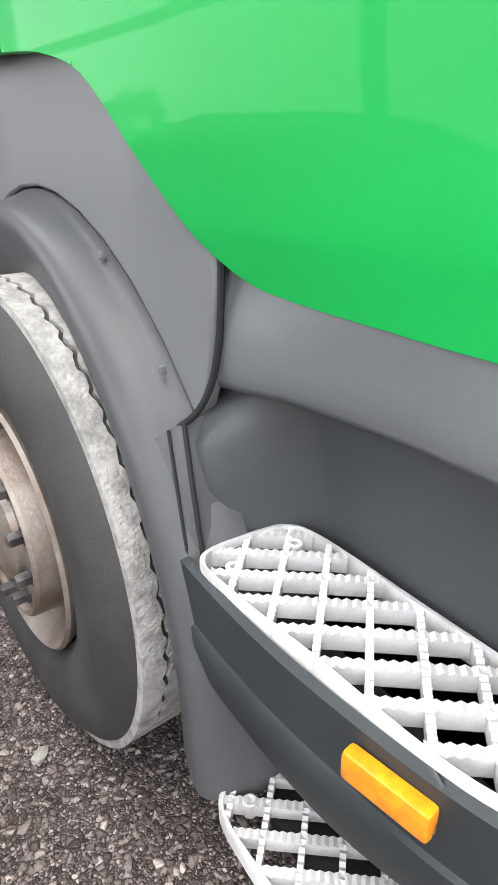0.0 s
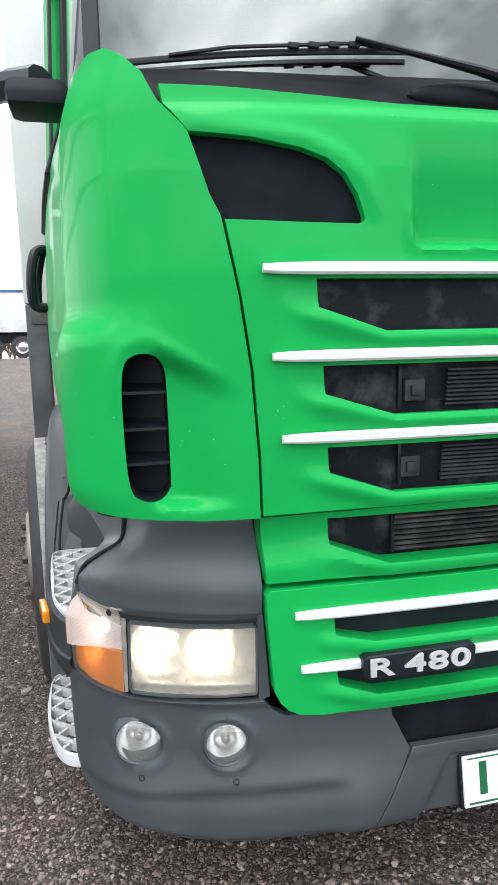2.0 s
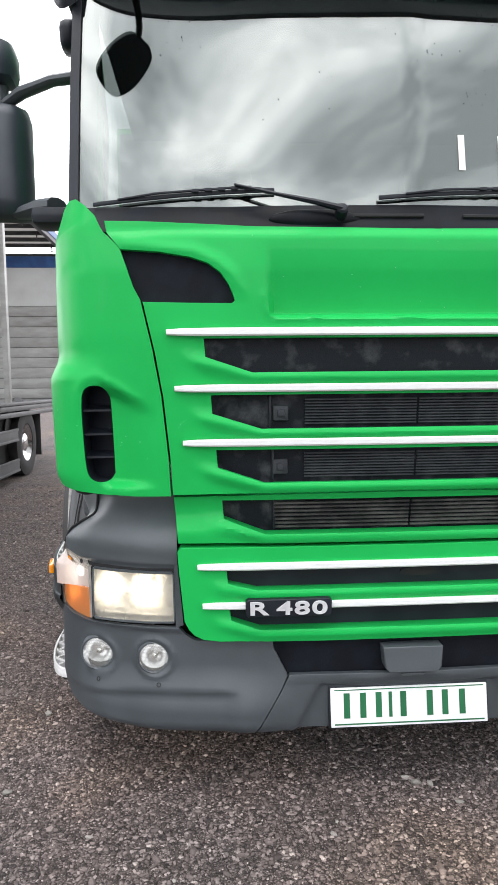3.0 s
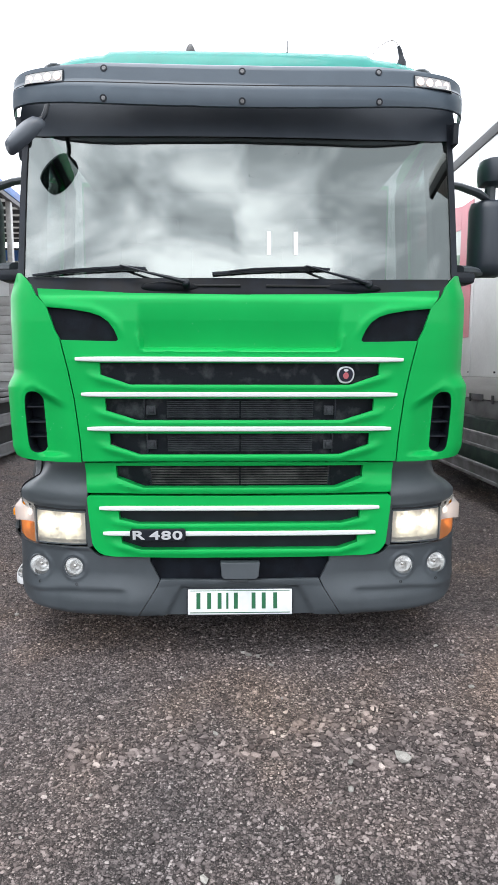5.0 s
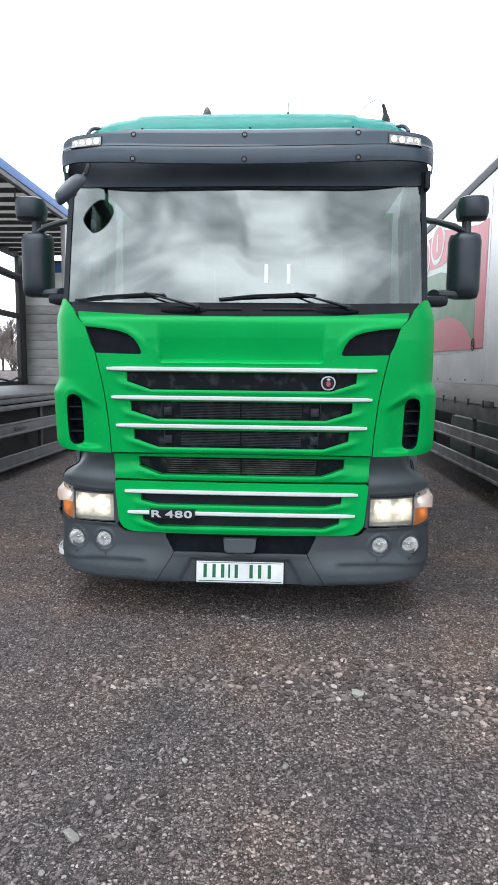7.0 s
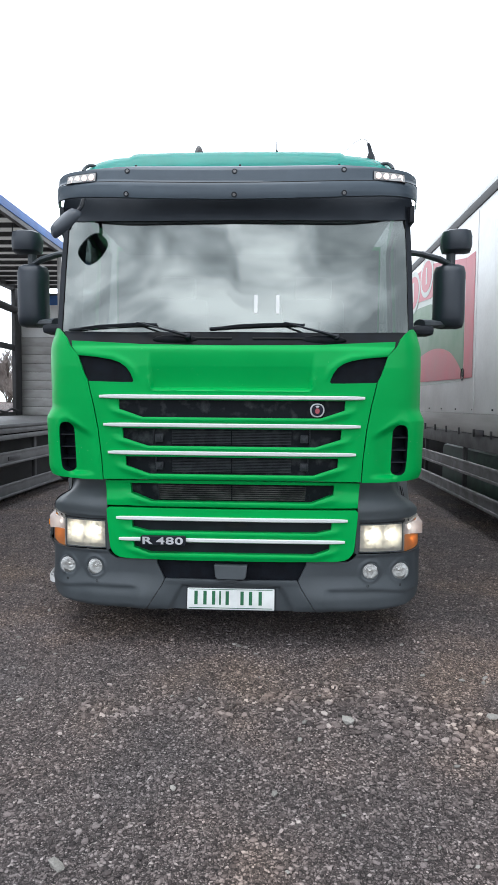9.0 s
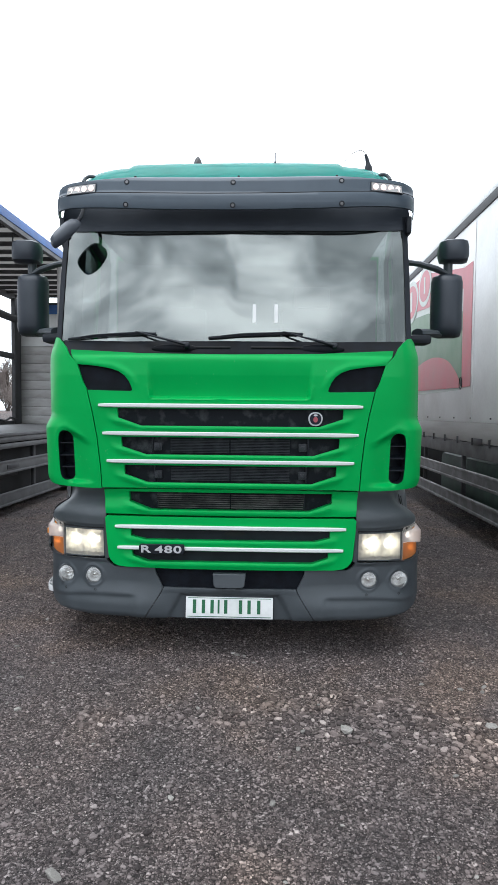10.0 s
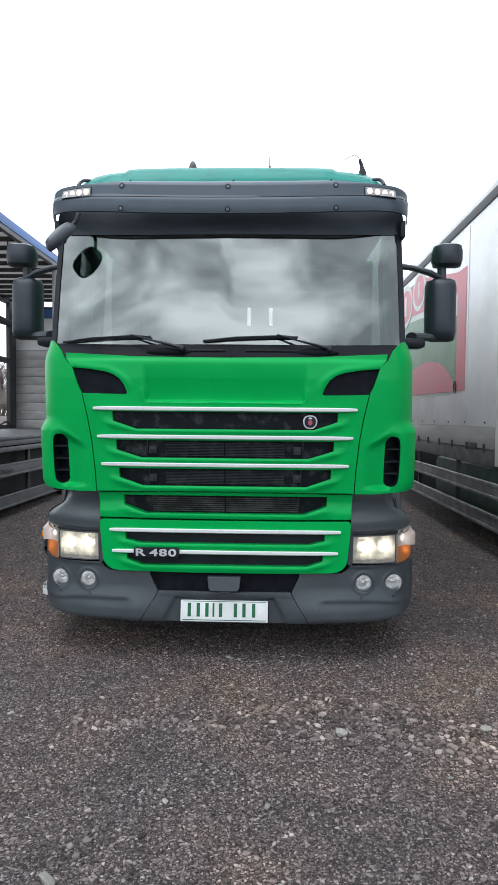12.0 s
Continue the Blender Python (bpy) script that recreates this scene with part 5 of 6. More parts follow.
# mirrors
def housing(c, size, taper=.85, round_=.06, yaw=0.0):
    bm = bmesh.new()
    box(bm, (0, 0, 0), size, None, round_)
    bmesh.ops.subdivide_edges(bm, edges=[e for e in bm.edges if e.calc_length() > .08], cuts=2, use_grid_fill=True)
    for v in bm.verts:
        t = v.co.y / size[1]
        k = 1 - (.5 - t) ** 2 * (1 - taper) * 1.0
        v.co.x *= k
        v.co.z *= k
        v.co.y -= .03 * math.cos(v.co.x / size[0] * math.pi)
    bm.transform(Matrix.Translation(c) @ Matrix.Rotation(yaw, 4, "Z"))
    return bm


for sgn in (-1, 1):
    cx = 1.392 * sgn
    main = part("main_mirror", housing((cx, .55, 2.2), (.205, .15, .425), .9, .052, -.12 * sgn), MIRRORM, truck, "dark grey rear-view mirror housing", smooth=50)
    part("mirror_glass", boxes(((cx, .607, 2.2), (.165, .008, .36), Matrix.Rotation(-.12 * sgn, 3, "Z"), .01)), MIRROR, main)
    wide = part("wide_mirror", housing((cx + .038 * sgn, .55, 2.555), (.20, .15, .155), .9, .048, -.12 * sgn), MIRRORM, truck, "dark grey wide-angle mirror housing", smooth=50)
    part("mirror_glass", boxes(((cx + .038 * sgn, .607, 2.555), (.16, .008, .11), Matrix.Rotation(-.12 * sgn, 3, "Z"), .01)), MIRROR, wide)
    part("mirror_neck", tube(bmesh.new(), [(cx + .005 * sgn, .55, 2.40), (cx + .005 * sgn, .55, 2.49)], .03, 10), GREY, wide)
    part("upper_arm", tube(bmesh.new(), [(1.08 * sgn, .42, 2.462), (1.18 * sgn, .43, 2.452), (1.30 * sgn, .48, 2.432), (1.37 * sgn, .53, 2.415)], [.028, .026, .028, .024], 10, .7), GREY, truck, "mirror arm")
    part("lower_arm", tube(bmesh.new(), [(1.16 * sgn, .36, 2.0), (1.22 * sgn, .40, 2.005), (1.31 * sgn, .5, 2.015), (1.41 * sgn, .55, 2.02)], [.05, .048, .04, .028], 10, .6), GREY, truck, "mirror arm foot")
    part("arm_base", boxes(((1.17 * sgn, .36, 1.955), (.14, .14, .06), None, .025)), BLACK, truck)
    bm = bmesh.new()
    prism(bm, [(.30, 1.95), (.38, 1.92), (.42, 2.05), (.42, 2.2), (.34, 2.22), (.31, 2.17)], .05, lambda a, b, c: Vector((sgn * (side_x(a, b) - .05 + c), a, b)))
    part("window_corner", bm, GREY, truck, "grey mirror foot cover at the door window", bevel=.012)

# front mirror: a rounded dish hung at the visor corner, its glass turned to the windscreen
mu, mn = Vector((-.75, 0, -.66)).normalized(), Vector((.50, .65, -.57)).normalized()
mv = mn.cross(mu)
FACE = smooth_path([(-.108, -.02), (-.08, -.06), (.02, -.078), (.095, -.056), (.11, 0), (.09, .055), (.0, .07), (-.085, .05), (-.108, -.02)], 4)[:-1]
bm = bmesh.new()
rings = [[bm.verts.new(mu * a * k + mv * b * k + mn * h) for a, b in FACE] for k, h in ((.93, .012), (.99, .010), (1.0, 0), (.97, -.014), (.85, -.03), (.55, -.04))]
for a, b in zip(rings, rings[1:]):
    for i in range(len(FACE)):
        bm.faces.new((a[i], a[(i + 1) % len(FACE)], b[(i + 1) % len(FACE)], b[i]))
bm.faces.new(rings[0])
bm.faces.new(rings[-1][::-1])
front = part("front_mirror", bm, MIRRORM, truck, "black front mirror hung at the visor corner", smooth=60)
front.matrix_basis = Matrix.Translation((-.975, -.01, 2.528))
part("mirror_stem", tube(bmesh.new(), smooth_path([(-.955, .0, 2.56), (-.915, .01, 2.60), (-.90, .04, 2.64), (-.90, .09, 2.70)], 4), .012, 8), BLACK, truck)
kerb = part("kerb_mirror", housing((0, 0, 0), (.09, .16, .11), .75, .03), BLACK, truck, "black kerb mirror over the door", smooth=50)
kerb.matrix_basis = Matrix.Translation((-1.105, .46, 2.61)) @ Matrix.Rotation(radians(18), 4, "X")

# ---- steps, fenders and wheels ----
UP_TREAD = [(-1.263, .80), (-1.259, .834), (-1.230, .856), (-1.14, .856), (-1.106, .845), (-1.088, .81), (-1.080, .72), (-1.073, .5), (-1.073, .40), (-1.085, .352), (-1.12, .342), (-1.178, .338), (-1.203, .356), (-1.226, .42), (-1.242, .53), (-1.256, .68)]
LOW_TREAD = [(-1.287, .74), (-1.277, .785), (-1.24, .812), (-1.17, .82), (-1.12, .80), (-1.10, .74), (-1.09, .5), (-1.10, .38), (-1.13, .345), (-1.19, .338), (-1.235, .38), (-1.268, .48), (-1.285, .6)]


def inside_span(poly, p, d):
    """Where the line p + t d runs inside a convex outline."""
    lo, hi = -9.0, 9.0
    n = len(poly)
    area = sum(poly[i][0] * poly[(i + 1) % n][1] - poly[(i + 1) % n][0] * poly[i][1] for i in range(n))
    for i in range(n):
        a, b = poly[i], poly[(i + 1) % n]
        nx, ny = (b[1] - a[1]), -(b[0] - a[0])
        if area < 0:
            nx, ny = -nx, -ny
        den = nx * d[0] + ny * d[1]
        num = nx * (a[0] - p[0]) + ny * (a[1] - p[1])
        if abs(den) < 1e-9:
            continue
        if den > 0:
            hi = min(hi, num / den)
        else:
            lo = max(lo, num / den)
    return lo, hi


def tread(poly, z, sgn):
    """A grating of serrated bars in a rim."""
    shift = SET_IN if sgn > 0 else 0
    poly = [(x * -sgn - shift, y) for x, y in poly]
    cx, cy = sum(p[0] for p in poly) / len(poly), sum(p[1] for p in poly) / len(poly)
    bm = bmesh.new()
    rim = smooth_path(poly + [poly[0]], 4)[:-1]
    loops = []
    for shrink, zz in ((0, z - .034), (0, z - .004), (.004, z), (.010, z), (.012, z - .034)):
        loop = []
        for x, y in rim:
            d = math.hypot(x - cx, y - cy)
            loop.append(bm.verts.new((x - (x - cx) / d * shrink, y - (y - cy) / d * shrink, zz)))
        loops.append(loop)
    loops.append(loops[0])
    for a, b in zip(loops, loops[1:]):
        for i in range(len(rim)):
            j = (i + 1) % len(rim)
            bm.faces.new((a[i], a[j], b[j], b[i]))
    ob = part("step_tread", bm, TREAD, truck, "white-metal grating step tread", smooth=50)
    for fam, (dx, dy), pitch, thick, tall in ((0, (.78, -.63), .050, .015, .026), (1, (-.68, -.73), .058, .009, .024)):
        dx *= -sgn
        nx, ny = -dy, dx
        for k in range(-9, 10):
            p = (cx + nx * pitch * k, cy + ny * pitch * k)
            lo, hi = inside_span(poly, p, (dx, dy))
            if hi - lo < .03:
                continue
            lo, hi = lo + .006, hi - .006
            b2 = bmesh.new()
            n = max(int((hi - lo) / .006), 2)
            rows = []
            for i in range(n + 1):
                t = lo + (hi - lo) * i / n
                top = z - .002 - (.0035 if i % 2 else 0)
                x, y = p[0] + dx * t, p[1] + dy * t
                rows.append([b2.verts.new((x + nx * o, y + ny * o, zz)) for o, zz in ((-thick / 2, z - tall), (-thick / 2, top), (thick / 2, top), (thick / 2, z - tall))])
            for a, b in zip(rows, rows[1:]):
                for i in range(4):
                    b2.faces.new((a[i], a[(i + 1) % 4], b[(i + 1) % 4], b[i]))
            b2.faces.new(rows[0])
            b2.faces.new(rows[-1][::-1])
            part("tread_bar", b2, TREAD, ob, smooth=0)
    for x, y in ((-1.225, .80), (-1.125, .80), (-1.13, .42)) if z > .5 else ((-1.235, .76), (-1.13, .5)):
        lathe_bm = lathe(bmesh.new(), [(.012, -.03), (.012, -.004), (.009, -.002), (.005, -.004), (.005, -.02)], Matrix.Translation((x * -sgn - shift, y, z)), 14)
        part("screw_boss", lathe_bm, TREAD, ob)


def sweep(path, profile, rise=0.0):
    """A profile of (out, z) swept along a plan path of (x, y), out to the left of the way."""
    bm = bmesh.new()
    rows = []
    for i, (x, y) in enumerate(path):
        a, b = path[max(i - 1, 0)], path[min(i + 1, len(path) - 1)]
        d = math.hypot(b[0] - a[0], b[1] - a[1])
        nx, ny = -(b[1] - a[1]) / d, (b[0] - a[0]) / d
        low = .47 + rise * step01((i / (len(path) - 1) - .55) / .45)
        rows.append([bm.verts.new((x + nx * o, y + ny * o, z + (low - .47) * max(.63 - z, 0) / .16)) for o, z in profile])
    for a, b in zip(rows, rows[1:]):
        for i in range(len(profile) - 1):
            bm.faces.new((a[i], a[i + 1], b[i + 1], b[i]))
    bmesh.ops.solidify(bm, geom=bm.faces[:], thickness=.012)
    return bm


SET_IN = .045


def flip(bm, sgn):
    """Parts of the entry side; on the other side they are mirrored and stand a little further in."""
    if sgn > 0:
        bm.transform(Matrix.Translation((-SET_IN, 0, 0)) @ Matrix.Scale(-1, 4, (1, 0, 0)))
    return bm


AX, AZ = 1.58, .38
for sgn in (-1, 1):
    tread(UP_TREAD, .735, sgn)
    tread(LOW_TREAD, .33, sgn)
    edge = smooth_path([(-1.20, .905), (-1.262, .885), (-1.272, .84), (-1.272, .70), (-1.263, .58), (-1.24, .43), (-1.21, .33), (-1.18, .28)], 6)
    fas = part("step_fascia", flip(sweep(edge, [(.012, .722), (0, .718), (0, .632), (-.005, .625), (-.006, .60), (.006, .54), (.03, .485), (.06, .47)], .10), sgn), GREY3, truck, "dark grey step fascia with amber side marker", bevel=.003)
    mk = bmesh.new()
    a, b = Vector((-1.260, .523, .689)), Vector((-1.240, .421, .679))
    d = (b - a)
    rot = Matrix.Rotation(math.atan2(d.y, d.x), 3, "Z")
    box(mk, (a + b) / 2 + Vector((-.008, 0, 0)), (.098, .02, .036), rot, .006)
    part("side_marker", flip(mk, sgn), AMBER2, fas, "amber side marker lamp")
    bm = bmesh.new()
    rows = []
    for dz, x in ((-.50, 1.062), (-.25, 1.062), (-.14, 1.063), (-.08, 1.066), (-.045, 1.068), (0, 1.070), (.05, 1.072), (.10, 1.075), (.14, 1.078)):
        row = []
        for y in (.24, .27, .30, .33, .36, .40, .44, .48, .55, .66, .74, .80, .83, .85, .862, .874, .886, .90, .92, .95):
            z = .944 + .05 * (.93 - y) + dz
            k = step01((y - .822) / .07) * (1 - step01((z - .86) / .12) * .72)
            back = .07 * (1 - step01((y - .37) / .08)) * step01((z - .85) / .06)
            row.append(bm.verts.new((-(x - back + (1.215 - x) * k), y, z)))
        rows.append(row)
    for a, b in zip(rows, rows[1:]):
        for i in range(len(a) - 1):
            bm.faces.new((a[i], a[i + 1], b[i + 1], b[i]))
    bmesh.ops.solidify(bm, geom=bm.faces[:], thickness=.012)
    part("step_wall", flip(bm, sgn), GREY2, truck, "grey plastic wall above the step", smooth=60)
    part("step_end", flip(step_moulding(), sgn), GREY2, truck, "dark grey moulding from the door round the step end", smooth=85)
    seam = smooth_path(END_OUT[6:12], 8)
    part("end_seam", flip(tube(bmesh.new(), seam, .0042, 6), sgn), DARK, truck)
    part("step_back", flip(boxes(((-1.0, .6, .50), (.08, .62, .52)), ((-1.12, .58, .28), (.18, .40, .03), None, .01), ((-1.17, .58, .60), (.1, .46, .02))), sgn), DARK, truck)
    # fender: a rounded band round the wheel
    bm = bmesh.new()
    rows = []
    prof = [(-1.0, .606), (-1.20, .608), (-1.235, .613), (-1.25, .626), (-1.264, .65), (-1.277, .685), (-1.287, .72), (-1.293, .748), (-1.292, .765), (-1.284, .778), (-1.27, .787), (-1.25, .795), (-1.232, .80), (-1.22, .804), (-1.214, .809), (-1.17, .809)]
    for k in range(41):
        a = radians(10 + 175 * k / 40)
        ca, sa = math.cos(a), math.sin(a)
        rows.append([bm.verts.new((x, AX + r * ca * 1.0, AZ + r * sa)) for x, r in prof])
    for a, b in zip(rows, rows[1:]):
        for i in range(len(prof) - 1):
            bm.faces.new((a[i], a[i + 1], b[i + 1], b[i]))
    bmesh.ops.solidify(bm, geom=bm.faces[:], thickness=.01)
    part("fender", flip(bm, sgn), FADED, truck, "grey plastic fender round the front wheel", smooth=60)
    bm = bmesh.new()
    poly = [(AX + .814 * math.cos(radians(t)), AZ + .814 * math.sin(radians(t))) for t in range(140, 29, -8)]
    poly = [(.945, .885)] + poly + [(2.36, .9), (2.36, 1.53), (1.80, 1.53), (1.40, 1.50), (1.24, 1.42), (1.1, 1.31), (1.0, 1.225), (.9, 1.165), (.876, 1.14), (.880, 1.07), (.889, 1.01), (.902, .955), (.92, .915)]
    n = len(poly)
    from mathutils.geometry import tessellate_polygon
    tri = tessellate_polygon([[Vector((y, z, 0)) for y, z in poly]])
    f = [bm.verts.new((-1.194 - .03 * (y - .86), y, z)) for y, z in poly]
    g = [bm.verts.new((-1.17, y, z)) for y, z in poly]
    for t in tri:
        bm.faces.new([f[i] for i in t])
        bm.faces.new([g[i] for i in reversed(t)])
    for i in range(n):
        j = (i + 1) % n
        bm.faces.new((f[i], f[j], g[j], g[i]))
    part("fender_panel", flip(bm, sgn), FADED, truck, "grey panel between door and fender", smooth=30, bevel=.006)
    strip = bmesh.new()
    lines = [smooth_path(c, 4) for c in ([(-1.268, .965, .86), (-1.274, .92, .78), (-1.276, .885, .70), (-1.268, .868, .60), (-1.256, .868, .45), (-1.24, .876, .27)],
                                         [(-1.240, .945, .882), (-1.252, .90, .79), (-1.258, .868, .71), (-1.250, .85, .60), (-1.238, .848, .45), (-1.222, .852, .28)],
                                         [(-1.222, .930, .893), (-1.236, .884, .80), (-1.240, .856, .71), (-1.232, .835, .60), (-1.22, .828, .45), (-1.205, .832, .29)],
                                         [(-1.16, .93, .90), (-1.17, .886, .80), (-1.17, .862, .71), (-1.14, .85, .60), (-1.12, .85, .45), (-1.12, .86, .30)])]
    grid = [[strip.verts.new(p) for p in line] for line in lines]
    for a, b in zip(grid, grid[1:]):
        for q in range(len(a) - 1):
            strip.faces.new((a[q], a[q + 1], b[q + 1], b[q]))
    bmesh.ops.solidify(strip, geom=strip.faces[:], thickness=.008)
    part("fender_front", flip(strip, sgn), FADED, truck, "grey front end of the fender", smooth=30)
    for line, rad in ((lines[1], .0028), (lines[2], .0042)):
        part("fender_seam", flip(tube(bmesh.new(), [(x - .001, y - .002, z) for x, y, z in line[:11]], rad, 6), sgn), DARK, truck)
    part("panel_gap", flip(tube(bmesh.new(), smooth_path([(-1.186, .868, 1.13), (-1.188, .872, 1.07), (-1.19, .880, 1.01), (-1.196, .893, .955), (-1.208, .914, .912), (-1.226, .94, .884)], 5), .005, 8), sgn), DARK, truck)
    for y, z in ((.99, .955), (1.19, 1.095)):
        part("lug", flip(boxes(((-1.222, y, z), (.010, .010, .014), None, .003)), sgn), GREY2, truck)


def wheel(x, y, sgn, steer=0.0, wide=.33, rad=.52):
    """Tyre, dished rim, hub and nuts; the outer face looks along -x before mirroring."""
    m = Matrix.Translation((x, y, rad - .005)) @ Matrix.Rotation(steer, 4, "Z") @ Matrix.Rotation(radians(90) * sgn, 4, "Y")
    w = wide / 2
    hub = part("wheel", lathe(bmesh.new(), [(.285, w - .03), (.292, w - .012), (.285, w - .004), (.275, w - .012), (.262, w - .05), (.245, w - .085), (.212, w - .09), (.206, w - .07), (.204, w + .012), (.198, w + .02), (.188, w + .018), (.186, w + .008), (.12, w + .006), (.115, w + .02), (.09, w + .03), (.05, w + .034), (.004, w + .034)], m, 48, False), STEEL, truck, "worn steel wheel")
    part("tyre", lathe(bmesh.new(), [(.29, -w + .03), (.40, -w), (.47, -w + .012), (rad - .02, -w + .03), (rad - .008, -w + .05), (rad - .008, w - .05), (rad - .02, w - .03), (.47, w - .008), (.40, w + .002), (.33, w - .006), (.29, w - .03), (.285, w - .04)], m, 64, False), TYRE, hub, "black tyre with worn grey tread")
    tr = bmesh.new()
    for a0, a1 in ((-w + .035, -.084), (-.077, -.0035), (.0035, .077), (.084, w - .035)):
        lathe(tr, [(rad - .03, a0), (rad, a0 + .001), (rad, a1 - .001), (rad - .03, a1)], m, 360, False)
    for v in tr.verts:
        q = m.inverted() @ v.co
        t = math.atan2(q.y, q.x)
        if abs(q.z) < .1:
            q.z += .004 * math.sin(t * 56) + .0015 * math.sin(t * 131)
        v.co = m @ q
    part("tread_band", tr, TREADR, hub, "dusty grey tread ribs", smooth=60)
    for k in range(10):
        a = 2 * math.pi * k / 10
        c = Vector((.155 * math.cos(a), .155 * math.sin(a), w + .006))
        nb = lathe(bmesh.new(), [(.022, 0), (.022, .006), (.016, .008), (.016, .032), (.012, .036)], m @ Matrix.Translation(c), 6)
        part("nut", nb, NUTS, hub, smooth=0)
    return hub


for sgn in (-1, 1):
    wheel(sgn * (1.240 if sgn < 0 else 1.04), 1.493, sgn, .11)
    wheel(sgn * 1.15, 5.2, sgn)
part("front_axle", tube(bmesh.new(), [(-1.05, 1.5, .5), (1.05, 1.5, .5)], .06, 10), DARK, truck)
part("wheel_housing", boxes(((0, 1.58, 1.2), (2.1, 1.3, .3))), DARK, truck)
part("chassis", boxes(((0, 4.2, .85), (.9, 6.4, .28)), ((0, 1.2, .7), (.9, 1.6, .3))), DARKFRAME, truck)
# white load body behind the cab
load = part("load_body", boxes(((0, 5.6, 2.53), (2.86, 7.2, 1.80), None, .02)), WALLWHITE, truck, "white load body behind the cab")
for sgn in (-1, 1):
    part("corner_post", boxes(((sgn * 1.375, 2.06, 1.28), (.1, .1, .70), None, .01)), FRAME, load)
    part("body_rail", boxes(((sgn * 1.36, 5.6, 1.58), (.08, 7.2, .1), None, .01)), FRAME, load)
    part("side_guard", boxes(((sgn * 1.30, 3.6, .78), (.03, 1.9, .12), None, .01), ((sgn * 1.30, 3.6, .5), (.03, 1.9, .12), None, .01)), BOARD, truck)
# ---- the yard ----
def ground_z(y):
    return 1.38 * step01((y - 9) / 20)


bm = bmesh.new()
ys = [-600, -100, -30, -8, -4, 0, 4, 8] + [9 + 20 * k / 16 for k in range(1, 17)] + [40, 80, 200, 600, 2000]
xs = [-1500, -200, -60, -20, -8, -4, 0, 4, 8, 20, 60, 200, 1500]
g = [[bm.verts.new((x, y, ground_z(y))) for x in xs] for y in ys]
for a, b in zip(g, g[1:]):
    for i in range(len(xs) - 1):
        bm.faces.new((a[i], a[i + 1], b[i + 1], b[i]))
ground = finish("ground", bm, GROUND, smooth=60)
tagged(ground, "brown-grey gravel yard with scattered stones", "ground", kind="structure")


def stone_mesh(rng):
    """A broken, angular stone: a coarse ball cut by a few random planes."""
    bm = bmesh.new()
    bmesh.ops.create_icosphere(bm, subdivisions=1, radius=1)
    cuts = [(Vector((rng.gauss(0, 1), rng.gauss(0, 1), rng.gauss(0, 1))).normalized(), rng.uniform(.35, .8)) for _ in range(7)]
    for v in bm.verts:
        for d, h in cuts:
            over = v.co.dot(d) - h
            if over > 0:
                v.co -= d * over
        v.co.z *= .72
        v.co.x *= 1.25
    return bm


rng = random.Random(4)
shapes = []
for k in range(12):
    bm = stone_mesh(rng)
    shapes.append(([tuple(v.co) for v in bm.verts], [tuple(v.index for v in f.verts) for f in bm.faces]))
    bm.free()
verts, faces = [], []
for k in range(118000):
    if k < 84000:
        x, y = rng.uniform(-2.4, 2.4), rng.uniform(-2.5, .6)
    elif k < 92000:
        x, y = rng.uniform(-2.3, -1.1), rng.uniform(.3, 3.0)
    else:
        x, y = rng.uniform(-4.4, 4.4), rng.uniform(-2.6, 7)
    patch = noise.noise(Vector((x * .9, y * 1.3, 3.1)))
    r = .0032 + .0052 * rng.random() ** 2 + .002 * max(patch, 0)
    heap = abs(y + .70 + .12 * x - .12 * math.sin(2.6 * x)) - .10 - .16 * step01((x - .1) / .5)
    if heap < 0 and x > -.7 and rng.random() < .34:
        r = .006 + .015 * rng.random() ** 2.2
    elif rng.random() < .012:
        r = .008 + .008 * rng.random()
    if k >= 92000 and y > .8:
        r = .006 + .010 * rng.random() ** 2
    vs, fs = shapes[k % 12]
    ca, sa = math.cos(k), math.sin(k)
    base = len(verts)
    verts += [(x + r * (a * ca - b * sa), y + r * (a * sa + b * ca), ground_z(y) + r * (c + .12)) for a, b, c in vs]
    faces += [tuple(i + base for i in f) for f in fs]
me = bpy.data.meshes.new("gravel")
me.from_pydata(verts, [], faces)
me.materials.append(STONE)
gravel = tagged(new("gravel", me), "loose brown and grey gravel", "gravel", kind="stuff")
me2 = []
for k in range(6):
    bm = stone_mesh(rng)
    m_ = bpy.data.meshes.new("stone")
    bm.to_mesh(m_)
    bm.free()
    m_.materials.append(PALESTONE)
    me2.append(m_)
known = [(.051, .062, .018), (1.082, -.282, .018), (1.313, -.724, .030), (-.107, -.628, .014), (-1.45, 1.315, .022), (.614, -.815, .034), (.405, -.83, .016), (-.434, -1.776, .030), (1.416, -.294, .018), (.02, .09, .014), (.09, .05, .014)]
for k in range(150):
    x, y, r = known[k] if k < len(known) else (rng.uniform(-2.2, 2.2), rng.uniform(-2.4, 1.2), .006 + .012 * rng.random() ** 2.5)
    ob = new("stone", me2[k % 6])
    ob.matrix_basis = Matrix.Translation((x, y, r * .2)) @ Matrix.Rotation(k * 1.7, 4, "Z") @ Matrix.Diagonal((r * 1.2, r, r, 1))
    tagged(ob, "small pale stone lying on the gravel", "stone", "stones on the gravel")

